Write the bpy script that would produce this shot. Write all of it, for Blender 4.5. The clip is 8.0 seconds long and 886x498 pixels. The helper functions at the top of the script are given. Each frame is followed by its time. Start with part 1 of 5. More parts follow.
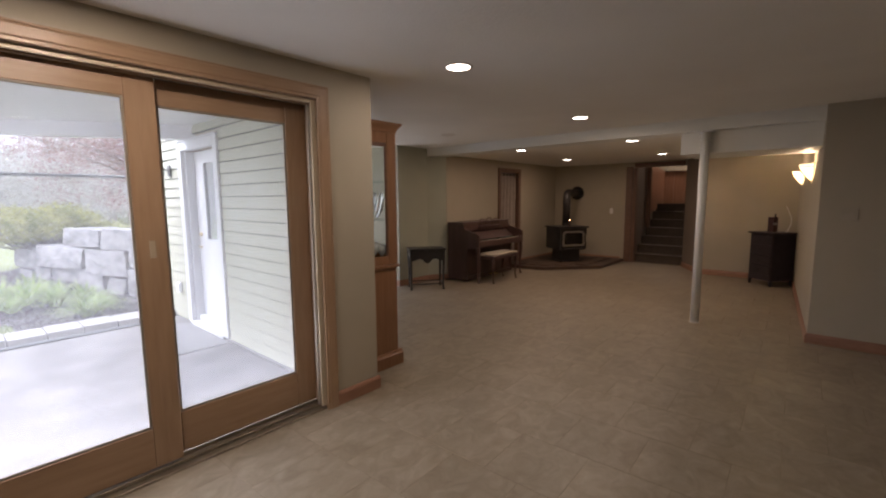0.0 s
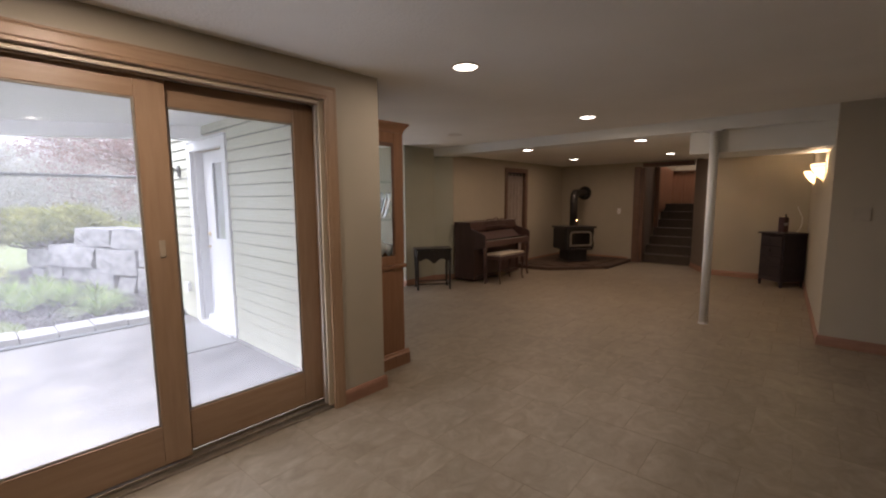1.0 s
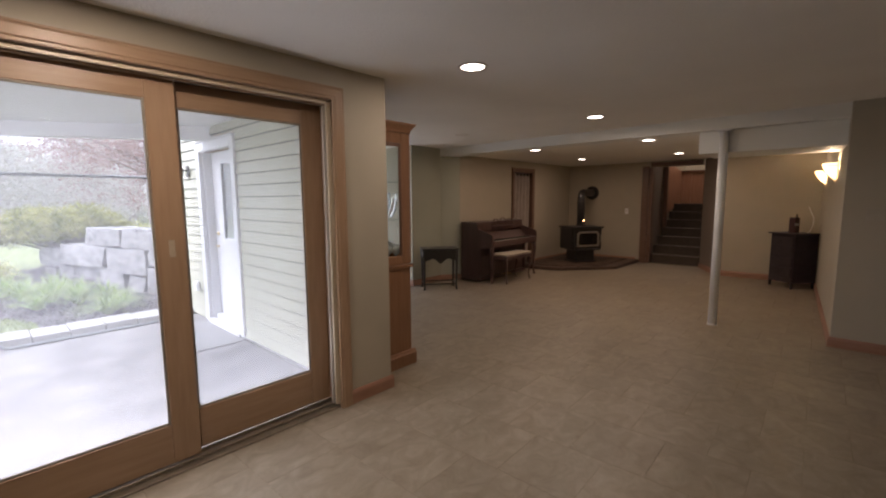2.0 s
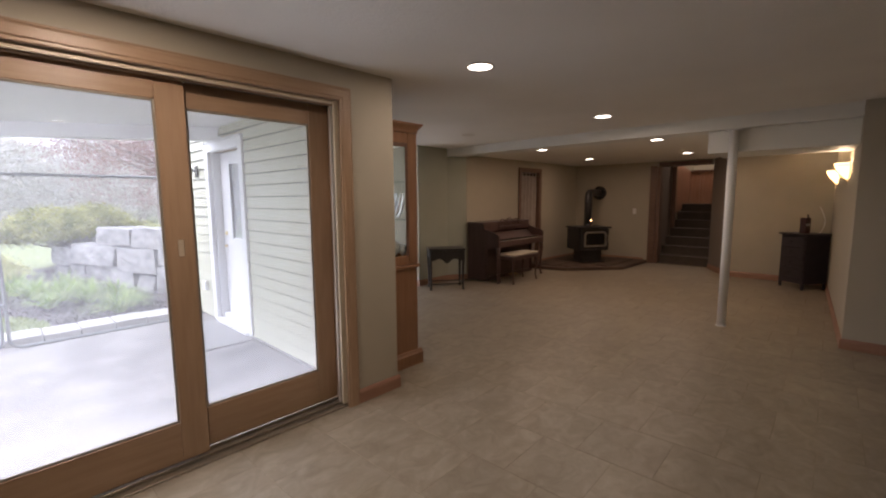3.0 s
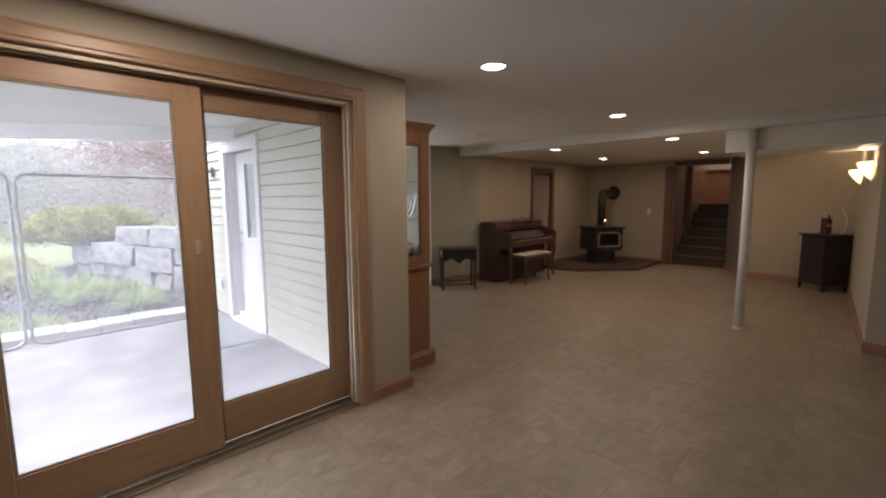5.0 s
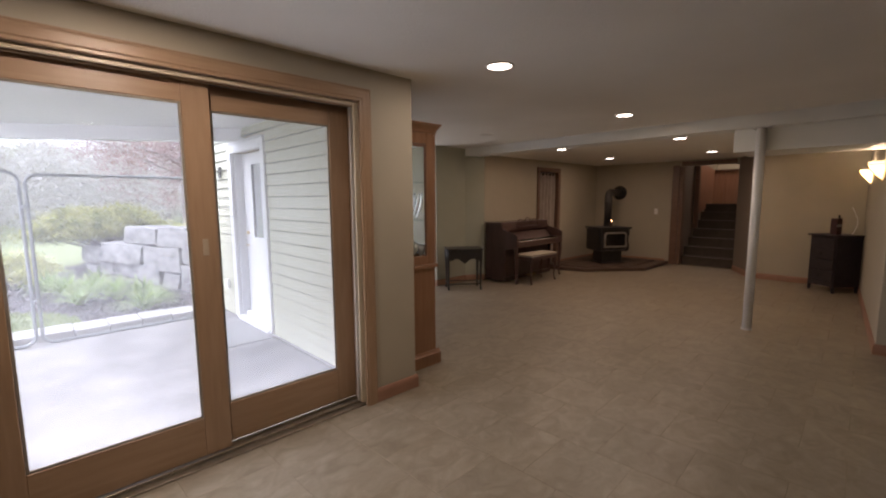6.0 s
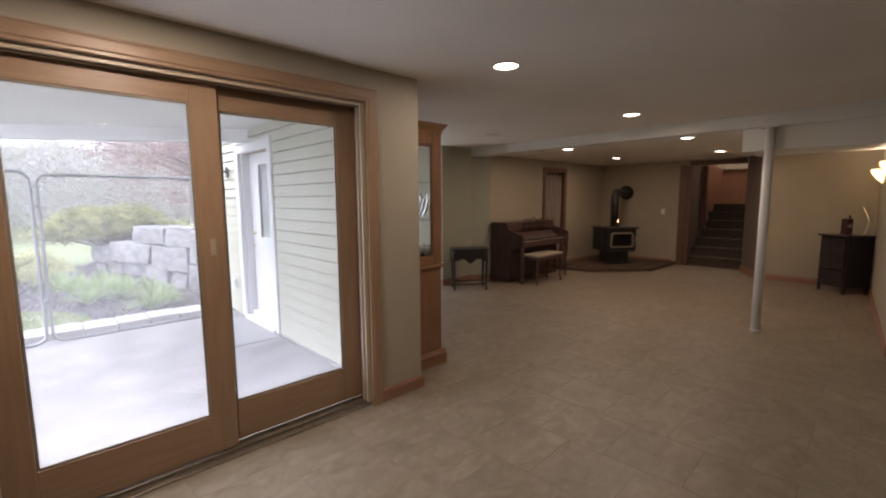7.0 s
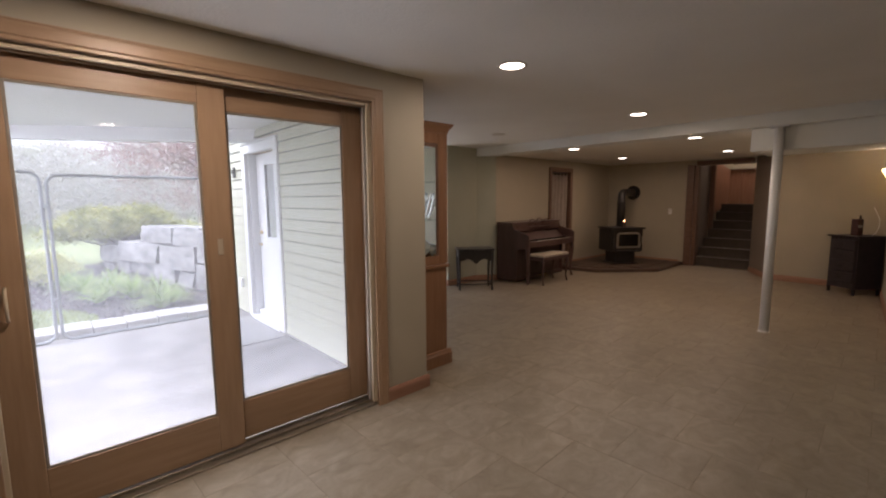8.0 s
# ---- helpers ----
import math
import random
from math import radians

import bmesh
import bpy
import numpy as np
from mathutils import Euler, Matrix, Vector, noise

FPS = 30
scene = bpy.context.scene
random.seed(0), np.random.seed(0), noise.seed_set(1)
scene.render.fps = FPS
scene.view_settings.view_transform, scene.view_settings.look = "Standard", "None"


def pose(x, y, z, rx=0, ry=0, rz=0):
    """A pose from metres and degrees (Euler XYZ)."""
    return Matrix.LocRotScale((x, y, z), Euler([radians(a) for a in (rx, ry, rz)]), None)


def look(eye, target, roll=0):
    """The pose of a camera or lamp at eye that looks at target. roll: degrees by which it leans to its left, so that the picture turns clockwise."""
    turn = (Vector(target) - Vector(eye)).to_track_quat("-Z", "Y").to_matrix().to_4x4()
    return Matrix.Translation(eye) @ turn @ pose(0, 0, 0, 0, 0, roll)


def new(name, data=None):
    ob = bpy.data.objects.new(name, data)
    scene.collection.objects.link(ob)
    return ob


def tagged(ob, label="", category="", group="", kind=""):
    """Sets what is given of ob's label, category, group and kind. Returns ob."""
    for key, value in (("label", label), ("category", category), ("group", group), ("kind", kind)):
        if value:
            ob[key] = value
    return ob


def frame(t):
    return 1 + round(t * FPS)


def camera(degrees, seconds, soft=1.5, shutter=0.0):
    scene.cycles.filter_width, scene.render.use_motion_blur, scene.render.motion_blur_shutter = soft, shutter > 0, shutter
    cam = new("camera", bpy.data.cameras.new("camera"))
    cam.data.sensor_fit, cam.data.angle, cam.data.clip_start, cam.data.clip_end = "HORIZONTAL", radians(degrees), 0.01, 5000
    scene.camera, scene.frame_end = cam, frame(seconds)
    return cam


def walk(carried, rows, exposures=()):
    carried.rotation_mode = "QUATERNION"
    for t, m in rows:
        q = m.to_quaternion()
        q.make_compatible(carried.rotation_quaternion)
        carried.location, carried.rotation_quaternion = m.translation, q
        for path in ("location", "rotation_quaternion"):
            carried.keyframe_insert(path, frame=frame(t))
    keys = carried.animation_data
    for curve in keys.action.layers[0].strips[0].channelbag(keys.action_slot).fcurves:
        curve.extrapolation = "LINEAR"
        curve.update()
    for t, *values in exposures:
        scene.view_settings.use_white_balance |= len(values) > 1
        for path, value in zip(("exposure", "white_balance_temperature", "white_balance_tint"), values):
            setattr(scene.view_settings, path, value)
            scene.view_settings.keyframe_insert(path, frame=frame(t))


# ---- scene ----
cam = camera(91.58, 8.0, soft=2.1)
EYE = (0.0, 0.0, 1.42)
DRIFT = (-0.0016, 0.0026, 0.0006)   # metres a second: the pan carries the lens slowly to its left
PATH = [(0.0, -49.03), (0.5, -48.60), (1.0, -48.17), (1.5, -47.74), (3.0, -46.46), (3.5, -46.05), (4.0, -45.66), (4.5, -45.27),
        (6.0, -44.17), (6.5, -43.79), (7.0, -43.43), (7.5, -43.08), (8.0, -42.72)]
walk(cam, [(t, pose(*(e + d * (t - 4.5) for e, d in zip(EYE, DRIFT)), 90 - 6.71, 0.40, yaw)) for t, yaw in PATH],
     exposures=[(0.0, 2.0, 5850, 20), (8.0, 2.0, 5850, 20)])

# ---- light ----
world = bpy.data.worlds.new("overcast_sky")
scene.world = world
world.use_nodes = True
wn = world.node_tree.nodes
wl = world.node_tree.links
sky = wn.new("ShaderNodeTexSky")
sky.sky_type = "NISHITA"
sky.sun_disc = False
sky.sun_elevation = radians(52)
sky.sun_rotation = radians(-59)
sky.dust_density = 5.0
sky.air_density = 1.0
soft_sky = wn.new("ShaderNodeMixRGB")
soft_sky.inputs[0].default_value = 0.85
soft_sky.inputs[2].default_value = (7.6, 7.8, 8.3, 1)
wl.new(sky.outputs[0], soft_sky.inputs[1])
wl.new(soft_sky.outputs[0], wn["Background"].inputs[0])
wn["Background"].inputs[1].default_value = 0.155

sun_data = bpy.data.lights.new("sun", "SUN")
sun_data.energy = 1.5
sun_data.angle = radians(50)
sun_data.color = (1.0, 0.97, 0.93)
sun_ob = new("sun", sun_data)
sun_ob.matrix_world = look((0, 0, 20), (7.4, -4.4, 9.0))


def can_lamp(x, y, z, watts, r=0.072, colour=(1.0, 0.81, 0.57)):
    d = bpy.data.lights.new("downlight_lamp", "AREA")
    d.shape, d.size, d.energy, d.color = "DISK", 2 * r, 1.07 * watts, colour
    ob = new("downlight_lamp", d)
    ob.matrix_world = pose(x, y, z)
    return ob


CEIL, CEIL_FAR = 2.25, 2.15
# the downlight at x -2.2 is unseen, added to brighten the door wall
DOWNLIGHTS = [(2.24, 1.79, CEIL, 5.0), (4.47, 1.95, CEIL, 7.0), (5.97, 3.55, CEIL_FAR, 5.6), (8.05, 3.76, CEIL_FAR, 4.4),
              (6.0, 1.90, CEIL_FAR, 5.0), (8.17, 2.09, CEIL_FAR, 3.4),
              (0.35, 1.74, CEIL, 11.0), (-2.2, 1.74, CEIL, 3.0), (0.58, -0.97, CEIL, 4.0)]
for lx, ly, lz, lw in DOWNLIGHTS:
    can_lamp(lx, ly, lz - 0.009, lw * (0.36 if lz < CEIL else 0.315), colour=(1.0, 0.70, 0.44) if lz < CEIL else (1.0, 0.78, 0.54))


# daylight in the opening of the side bay's window
bay_data = bpy.data.lights.new("bay_window_daylight", "AREA")
bay_data.shape, bay_data.size, bay_data.size_y = "RECTANGLE", 2.0, 1.6
bay_data.energy, bay_data.color = 5.4, (1.0, 0.97, 0.93)
bay_ob = new("bay_window_daylight", bay_data)
bay_ob.matrix_world = pose(3.5, 7.056, 1.17, -90, 0, 0)
# added fill lamp hidden behind the sliding door's bottom rail, for daylight off the pale patio
sill_data = bpy.data.lights.new("patio_bounce_fill", "AREA")
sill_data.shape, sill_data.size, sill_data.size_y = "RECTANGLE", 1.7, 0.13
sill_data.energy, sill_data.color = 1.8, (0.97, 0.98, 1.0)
sill_ob = new("patio_bounce_fill", sill_data)
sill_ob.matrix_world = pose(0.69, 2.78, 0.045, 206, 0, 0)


# ---- materials ----
def mat(name, c1, c2=None, scale=6.0, rough=0.5, metal=0.0, bump=0.0, bump_scale=60.0, stretch=(1, 1, 1), detail=5.0,
        vary=0.0, c3=None, spec=None, island=False, coat=0.0, world_space=False, warp=0.0, shuffle=False):
    m = bpy.data.materials.new(name)
    m.use_nodes = True
    n, l = m.node_tree.nodes, m.node_tree.links
    b = n["Principled BSDF"]
    b.inputs["Roughness"].default_value = rough
    b.inputs["Metallic"].default_value = metal
    b.inputs["Coat Weight"].default_value = coat
    if spec is not None:
        b.inputs["Specular IOR Level"].default_value = spec
    tc, mp = n.new("ShaderNodeTexCoord"), n.new("ShaderNodeMapping")
    mp.inputs["Scale"].default_value = stretch
    place = n.new("ShaderNodeNewGeometry").outputs["Position"] if world_space else tc.outputs["Object"]
    if shuffle:
        geo, info, add, sc = n.new("ShaderNodeNewGeometry"), n.new("ShaderNodeObjectInfo"), n.new("ShaderNodeMath"), n.new("ShaderNodeVectorMath")
        l.new(geo.outputs["Random Per Island"], add.inputs[0])
        l.new(info.outputs["Random"], add.inputs[1])
        cm = n.new("ShaderNodeCombineXYZ")
        for k in range(3):
            l.new(add.outputs[0], cm.inputs[k])
        sc.operation = "MULTIPLY_ADD"
        sc.inputs[1].default_value = (31.0, 47.0, 13.0)
        l.new(cm.outputs[0], sc.inputs[0])
        l.new(place, sc.inputs[2])
        place = sc.outputs[0]
    l.new(place, mp.inputs["Vector"])
    no = n.new("ShaderNodeTexNoise")
    no.inputs["Scale"].default_value, no.inputs["Detail"].default_value = scale, detail
    no.inputs["Distortion"].default_value = warp
    if warp:
        no.inputs["Roughness"].default_value = 0.62
    l.new(mp.outputs[0], no.inputs["Vector"])
    ra = n.new("ShaderNodeValToRGB")
    ra.color_ramp.elements[0].position, ra.color_ramp.elements[1].position = 0.3, 0.7
    ra.color_ramp.elements[0].color = (*c1, 1)
    ra.color_ramp.elements[1].color = (*(c2 or c1), 1)
    if c3:
        e = ra.color_ramp.elements.new(0.5)
        e.color = (*c3, 1)
    l.new(no.outputs[0], ra.inputs[0])
    out = ra.outputs[0]
    n2 = n.new("ShaderNodeTexNoise")
    n2.inputs["Scale"].default_value = scale * 0.13
    l.new(place, n2.inputs["Vector"])
    hs = n.new("ShaderNodeHueSaturation")
    mr = n.new("ShaderNodeMapRange")
    mr.inputs[1].default_value, mr.inputs[2].default_value = 0.3, 0.7
    mr.inputs[3].default_value, mr.inputs[4].default_value = 0.92, 1.08
    l.new(n2.outputs[0], mr.inputs[0])
    val = mr.outputs[0]
    if vary:
        if island:
            src = n.new("ShaderNodeNewGeometry").outputs["Random Per Island"]
        else:
            src = n.new("ShaderNodeObjectInfo").outputs["Random"]
        m2 = n.new("ShaderNodeMapRange")
        m2.inputs[3].default_value, m2.inputs[4].default_value = 1 - vary, 1 + vary
        l.new(src, m2.inputs[0])
        mu = n.new("ShaderNodeMath")
        mu.operation = "MULTIPLY"
        l.new(val, mu.inputs[0])
        l.new(m2.outputs[0], mu.inputs[1])
        val = mu.outputs[0]
    l.new(val, hs.inputs["Value"])
    l.new(out, hs.inputs["Color"])
    l.new(hs.outputs[0], b.inputs["Base Color"])
    rr = n.new("ShaderNodeMapRange")
    rr.inputs[3].default_value, rr.inputs[4].default_value = max(rough - 0.08, 0.02), min(rough + 0.08, 1)
    l.new(no.outputs[0], rr.inputs[0])
    l.new(rr.outputs[0], b.inputs["Roughness"])
    if bump:
        nb = n.new("ShaderNodeTexNoise")
        nb.inputs["Scale"].default_value, nb.inputs["Detail"].default_value = bump_scale, 4
        l.new(mp.outputs[0], nb.inputs["Vector"])
        bu = n.new("ShaderNodeBump")
        bu.inputs["Strength"].default_value, bu.inputs["Distance"].default_value = bump, 0.01
        l.new(nb.outputs[0], bu.inputs["Height"])
        l.new(bu.outputs[0], b.inputs["Normal"])
    return m


def leafy(m, share=0.45):
    """Lets light through a leaf: part of the surface is translucent in the leaf's own colour."""
    n, l = m.node_tree.nodes, m.node_tree.links
    b, o = n["Principled BSDF"], n["Material Output"]
    t, x = n.new("ShaderNodeBsdfTranslucent"), n.new("ShaderNodeMixShader")
    x.inputs[0].default_value = share
    l.new(b.inputs["Base Color"].links[0].from_socket, t.inputs[0])
    l.new(b.outputs[0], x.inputs[1])
    l.new(t.outputs[0], x.inputs[2])
    l.new(x.outputs[0], o.inputs[0])
    return m


def glow(name, colour, strength):
    m = bpy.data.materials.new(name)
    m.use_nodes = True
    b = m.node_tree.nodes["Principled BSDF"]
    b.inputs["Base Color"].default_value = (*colour, 1)
    b.inputs["Emission Color"].default_value = (*colour, 1)
    b.inputs["Emission Strength"].default_value = strength
    return m


def glass(name, tint=(1, 1, 1), rough=0.0, veil=0.0):
    m = bpy.data.materials.new(name)
    m.use_nodes = True
    n, l = m.node_tree.nodes, m.node_tree.links
    n.remove(n["Principled BSDF"])
    tr, gl, mx, fr = (n.new("ShaderNodeBsdfTransparent"), n.new("ShaderNodeBsdfGlossy"), n.new("ShaderNodeMixShader"),
                      n.new("ShaderNodeMath"))
    tr.inputs[0].default_value = (*tint, 1)
    film, hz = n.new("ShaderNodeBsdfTranslucent"), n.new("ShaderNodeMixShader")
    film.inputs[0].default_value = (0.9, 0.9, 0.92, 1)
    hz.inputs[0].default_value = veil
    l.new(tr.outputs[0], hz.inputs[1])
    l.new(film.outputs[0], hz.inputs[2])
    gl.inputs["Roughness"].default_value = rough
    lw, pw = n.new("ShaderNodeLayerWeight"), n.new("ShaderNodeMath")
    lw.inputs[0].default_value = 0.5
    pw.operation, pw.inputs[1].default_value = "POWER", 5.0
    fr.operation, fr.inputs[1].default_value, fr.inputs[2].default_value = "MULTIPLY_ADD", 0.9, 0.010
    l.new(lw.outputs["Facing"], pw.inputs[0])
    l.new(pw.outputs[0], fr.inputs[0])
    l.new(fr.outputs[0], mx.inputs[0])
    l.new(hz.outputs[0], mx.inputs[1])
    l.new(gl.outputs[0], mx.inputs[2])
    l.new(mx.outputs[0], n["Material Output"].inputs[0])
    return m


M_WALL = mat("greige_wall_paint", (0.410, 0.37, 0.285), (0.44, 0.395, 0.305), 3.0, 0.62, bump=0.12, bump_scale=220)
# greener copy of the wall paint: daylight from the bay put into the colour
M_DAYWALL = mat("daylight_tinted_wall", (0.40, 0.41, 0.325), (0.43, 0.44, 0.35), 3.0, 0.62, bump=0.12, bump_scale=220)
# darker brown than the room's other walls
M_UMBER = mat("umber_wall", (0.20, 0.165, 0.135), (0.225, 0.185, 0.155), 3.0, 0.6, bump=0.12, bump_scale=220)
M_CEIL = mat("ceiling_paint", (0.83, 0.81, 0.745), (0.88, 0.86, 0.795), 1.6, 0.8, bump=0.35, bump_scale=70)
M_BEAM = mat("beam_paint", (0.76, 0.765, 0.72), (0.80, 0.805, 0.76), 3.0, 0.5, bump=0.05)
M_TILE = mat("stone_look_tile", (0.212, 0.180, 0.131), (0.330, 0.284, 0.218), 6.5, 0.39, bump=0.12, bump_scale=26, detail=14, vary=0.02, warp=1.1,
             c3=(0.270, 0.230, 0.172), stretch=(1, 1.25, 1), world_space=True, shuffle=True, spec=0.4)
M_GROUT = mat("grout", (0.185, 0.157, 0.115), (0.30, 0.256, 0.193), 3, 0.9)
M_OAK = mat("golden_oak", (0.325, 0.212, 0.127), (0.385, 0.262, 0.163), 9, 0.36, stretch=(6, 6, 0.5), bump=0.08, bump_scale=90)
M_OAKX = mat("golden_oak_level", (0.325, 0.212, 0.127), (0.385, 0.262, 0.163), 9, 0.36, stretch=(0.5, 6, 6), bump=0.08, bump_scale=90)
M_BASE = mat("pinkish_oak_trim", (0.29, 0.155, 0.10), (0.35, 0.195, 0.13), 7, 0.4, stretch=(1, 1, 6))
M_VINYL = mat("cream_track_vinyl", (0.55, 0.47, 0.33), (0.6, 0.52, 0.38), 8, 0.4)
M_DKTRIM = mat("dark_stained_trim", (0.125, 0.072, 0.050), (0.175, 0.102, 0.072), 7, 0.42, stretch=(1, 1, 6))
M_DARK = mat("dark_metal", (0.025, 0.022, 0.02), (0.04, 0.036, 0.03), 12, 0.45, 0.4)
M_ALU = mat("sill_aluminium", (0.22, 0.19, 0.15), (0.3, 0.26, 0.2), 14, 0.4, 0.6)
# the garden's milky haze is put into the panes as a translucent share
M_GLASS = glass("door_glass", (0.96, 0.97, 0.97), veil=0.12)
M_WHITE = mat("white_paint", (0.78, 0.78, 0.77), (0.84, 0.84, 0.83), 5, 0.4)
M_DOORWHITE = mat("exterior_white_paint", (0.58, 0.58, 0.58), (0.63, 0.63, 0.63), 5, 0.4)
M_SIDING = mat("cream_vinyl_siding", (0.385, 0.38, 0.285), (0.42, 0.415, 0.315), 9, 0.5, stretch=(1, 0.4, 4), bump=0.06, bump_scale=40, vary=0.02)
M_PATIO = mat("patio_concrete", (0.155, 0.147, 0.136), (0.27, 0.259, 0.243), 2.6, 0.85, bump=0.2, bump_scale=80, detail=9)
M_PORCH = mat("porch_ceiling_vinyl", (0.66, 0.66, 0.655), (0.70, 0.70, 0.695), 4, 0.5)


# ---- mesh helpers ----
def part(name, bm, material, parent=None, label="", smooth=False):
    me = bpy.data.meshes.new(name)
    bm.normal_update()
    bm.to_mesh(me)
    bm.free()
    me.materials.append(material)
    if smooth:
        me.polygons.foreach_set("use_smooth", [True] * len(me.polygons))
    ob = new(name, me)
    if parent is not None:
        ob.parent = parent
    if label:
        tagged(ob, label)
    return ob


def empty(name, m, label, category, group="", kind=""):
    ob = new(name)
    ob.empty_display_size = 0.1
    ob.matrix_world = m
    return tagged(ob, label, category, group, kind)


def box(x0, x1, y0, y1, z0, z1, bev=0.0, bm=None, seg=1):
    """A block between two corners, with eased edges."""
    b = bmesh.new()
    v = [b.verts.new(c) for c in ((x0, y0, z0), (x1, y0, z0), (x1, y1, z0), (x0, y1, z0), (x0, y0, z1), (x1, y0, z1), (x1, y1, z1), (x0, y1, z1))]
    for f in ((0, 3, 2, 1), (4, 5, 6, 7), (0, 1, 5, 4), (1, 2, 6, 5), (2, 3, 7, 6), (3, 0, 4, 7)):
        b.faces.new([v[i] for i in f])
    if bev:
        bmesh.ops.bevel(b, geom=b.edges[:], offset=bev, segments=seg, affect="EDGES", profile=0.5)
    return join(bm, b)


def join(bm, b, m=None):
    if m is not None:
        b.transform(m)
    if bm is None:
        return b
    tmp = bpy.data.meshes.new("tmp")
    b.to_mesh(tmp)
    b.free()
    bm.from_mesh(tmp)
    bpy.data.meshes.remove(tmp)
    return bm


def prism(points, z0, z1, bm=None, bev=0.0):
    """An upright prism over a plan outline (counter-clockwise)."""
    b = bmesh.new()
    lo = [b.verts.new((x, y, z0)) for x, y in points]
    hi = [b.verts.new((x, y, z1)) for x, y in points]
    b.faces.new(lo[::-1])
    b.faces.new(hi)
    for i in range(len(points)):
        j = (i + 1) % len(points)
        b.faces.new((lo[i], lo[j], hi[j], hi[i]))
    if bev:
        bmesh.ops.bevel(b, geom=b.edges[:], offset=bev, segments=1, affect="EDGES")
    return join(bm, b)


def lathe(profile, seg=24, bm=None, m=None):
    """Turns (radius, height) pairs round the z axis."""
    b = bmesh.new()
    rings = []
    for r, z in profile:
        rings.append([b.verts.new((max(r, 1e-4) * math.cos(2 * math.pi * i / seg), max(r, 1e-4) * math.sin(2 * math.pi * i / seg), z)) for i in range(seg)])
    for a, c in zip(rings, rings[1:]):
        for i in range(seg):
            b.faces.new((a[i], a[(i + 1) % seg], c[(i + 1) % seg], c[i]))
    b.faces.new(rings[0][::-1])
    b.faces.new(rings[-1])
    return join(bm, b, m)


def tube(points, radii, seg=8, bm=None, cap=True):
    """A round bar along points; radii: one number or one for each point."""
    b = bmesh.new()
    pts = [Vector(p) for p in points]
    if not isinstance(radii, (list, tuple)):
        radii = [radii] * len(pts)
    rings, side = [], None
    for i, p in enumerate(pts):
        d = (pts[min(i + 1, len(pts) - 1)] - pts[max(i - 1, 0)]).normalized()
        if side is None:
            side = d.orthogonal().normalized()
        side = (side - d * side.dot(d)).normalized()
        up = d.cross(side)
        rings.append([b.verts.new(p + radii[i] * (math.cos(2 * math.pi * k / seg) * side + math.sin(2 * math.pi * k / seg) * up)) for k in range(seg)])
    for a, c in zip(rings, rings[1:]):
        for k in range(seg):
            b.faces.new((a[k], a[(k + 1) % seg], c[(k + 1) % seg], c[k]))
    if cap:
        b.faces.new(rings[0][::-1])
        b.faces.new(rings[-1])
    return join(bm, b)


def sweep(profile, p0, p1, out, up=(0, 0, 1), bm=None):
    """A moulding: profile of (out, up) pairs drawn straight from p0 to p1."""
    b = bmesh.new()
    p0, p1, out, up = Vector(p0), Vector(p1), Vector(out).normalized(), Vector(up)
    a = [b.verts.new(p0 + out * o + up * u) for o, u in profile]
    c = [b.verts.new(p1 + out * o + up * u) for o, u in profile]
    n = len(profile)
    for i in range(n):
        b.faces.new((a[i], a[(i + 1) % n], c[(i + 1) % n], c[i]))
    b.faces.new(a[::-1])
    b.faces.new(c)
    bmesh.ops.recalc_face_normals(b, faces=b.faces[:])
    return join(bm, b)


def structure(name, bm, material, label, category):
    return tagged(part(name, bm, material), label, category, kind="structure")


# ---- the room's shell ----
WX0, WY0 = -3.4, -3.4          # closing walls behind the camera
RW = [(5.38, -0.01), (9.05, 0.235)]  # the sconce wall
sl_bm = box(WX0, 13.0, WY0, 2.62, -0.125, -0.0012)
box(2.0, 13.0, 2.62, 7.2, -0.125, -0.0012, bm=sl_bm)
structure("floor", sl_bm, M_GROUT, "grouted slab under beige stone-look floor tiles", "floor")
cl_bm = box(WX0, 5.46, WY0, 2.60, CEIL, CEIL + 0.12)
box(1.95, 5.46, 2.60, 7.2, CEIL, CEIL + 0.12, bm=cl_bm)
structure("ceiling", cl_bm, M_CEIL, "painted lightly textured ceiling with downlights", "ceiling")
structure("ceiling_far", box(5.70, 9.78, 0.0, 5.1, CEIL_FAR, CEIL_FAR + 0.2), M_CEIL, "painted lower ceiling beyond the beam", "ceiling")

# wall with the sliding door: opening x -0.25..1.61, up to 2.06
w = box(WX0, -0.25, 2.41, 2.62, -0.1, CEIL)
box(-0.25, 1.61, 2.41, 2.62, 2.06, CEIL, bm=w)
box(1.61, 2.03, 2.41, 2.62, -0.1, CEIL, bm=w)
structure("wall_north", w, M_WALL, "greige painted wall round the sliding door", "wall")
# house wall beyond: doorway y 4.80..5.72
w = box(1.93, 2.03, 2.62, 4.80, -0.1, CEIL)
box(1.93, 2.03, 5.72, 7.2, -0.1, CEIL, bm=w)
box(1.93, 2.03, 4.80, 5.72, 2.0, CEIL, bm=w)
structure("wall_porch", w, M_WALL, "greige painted wall between room and porch", "wall")
w = box(1.93, 2.4, 7.06, 7.2, -0.1, CEIL)
box(4.6, 4.96, 7.06, 7.2, -0.1, CEIL, bm=w)
box(2.4, 4.6, 7.06, 7.2, -0.1, 0.3, bm=w)
box(2.4, 4.6, 7.06, 7.2, 2.05, CEIL, bm=w)
structure("wall_alcove", w, M_WALL, "greige painted end wall of the side bay", "wall")
w = prism([(4.75, 5.05), (5.43, 5.05), (5.709, 4.864), (5.709, 5.2), (4.75, 5.2)], -0.1, CEIL)
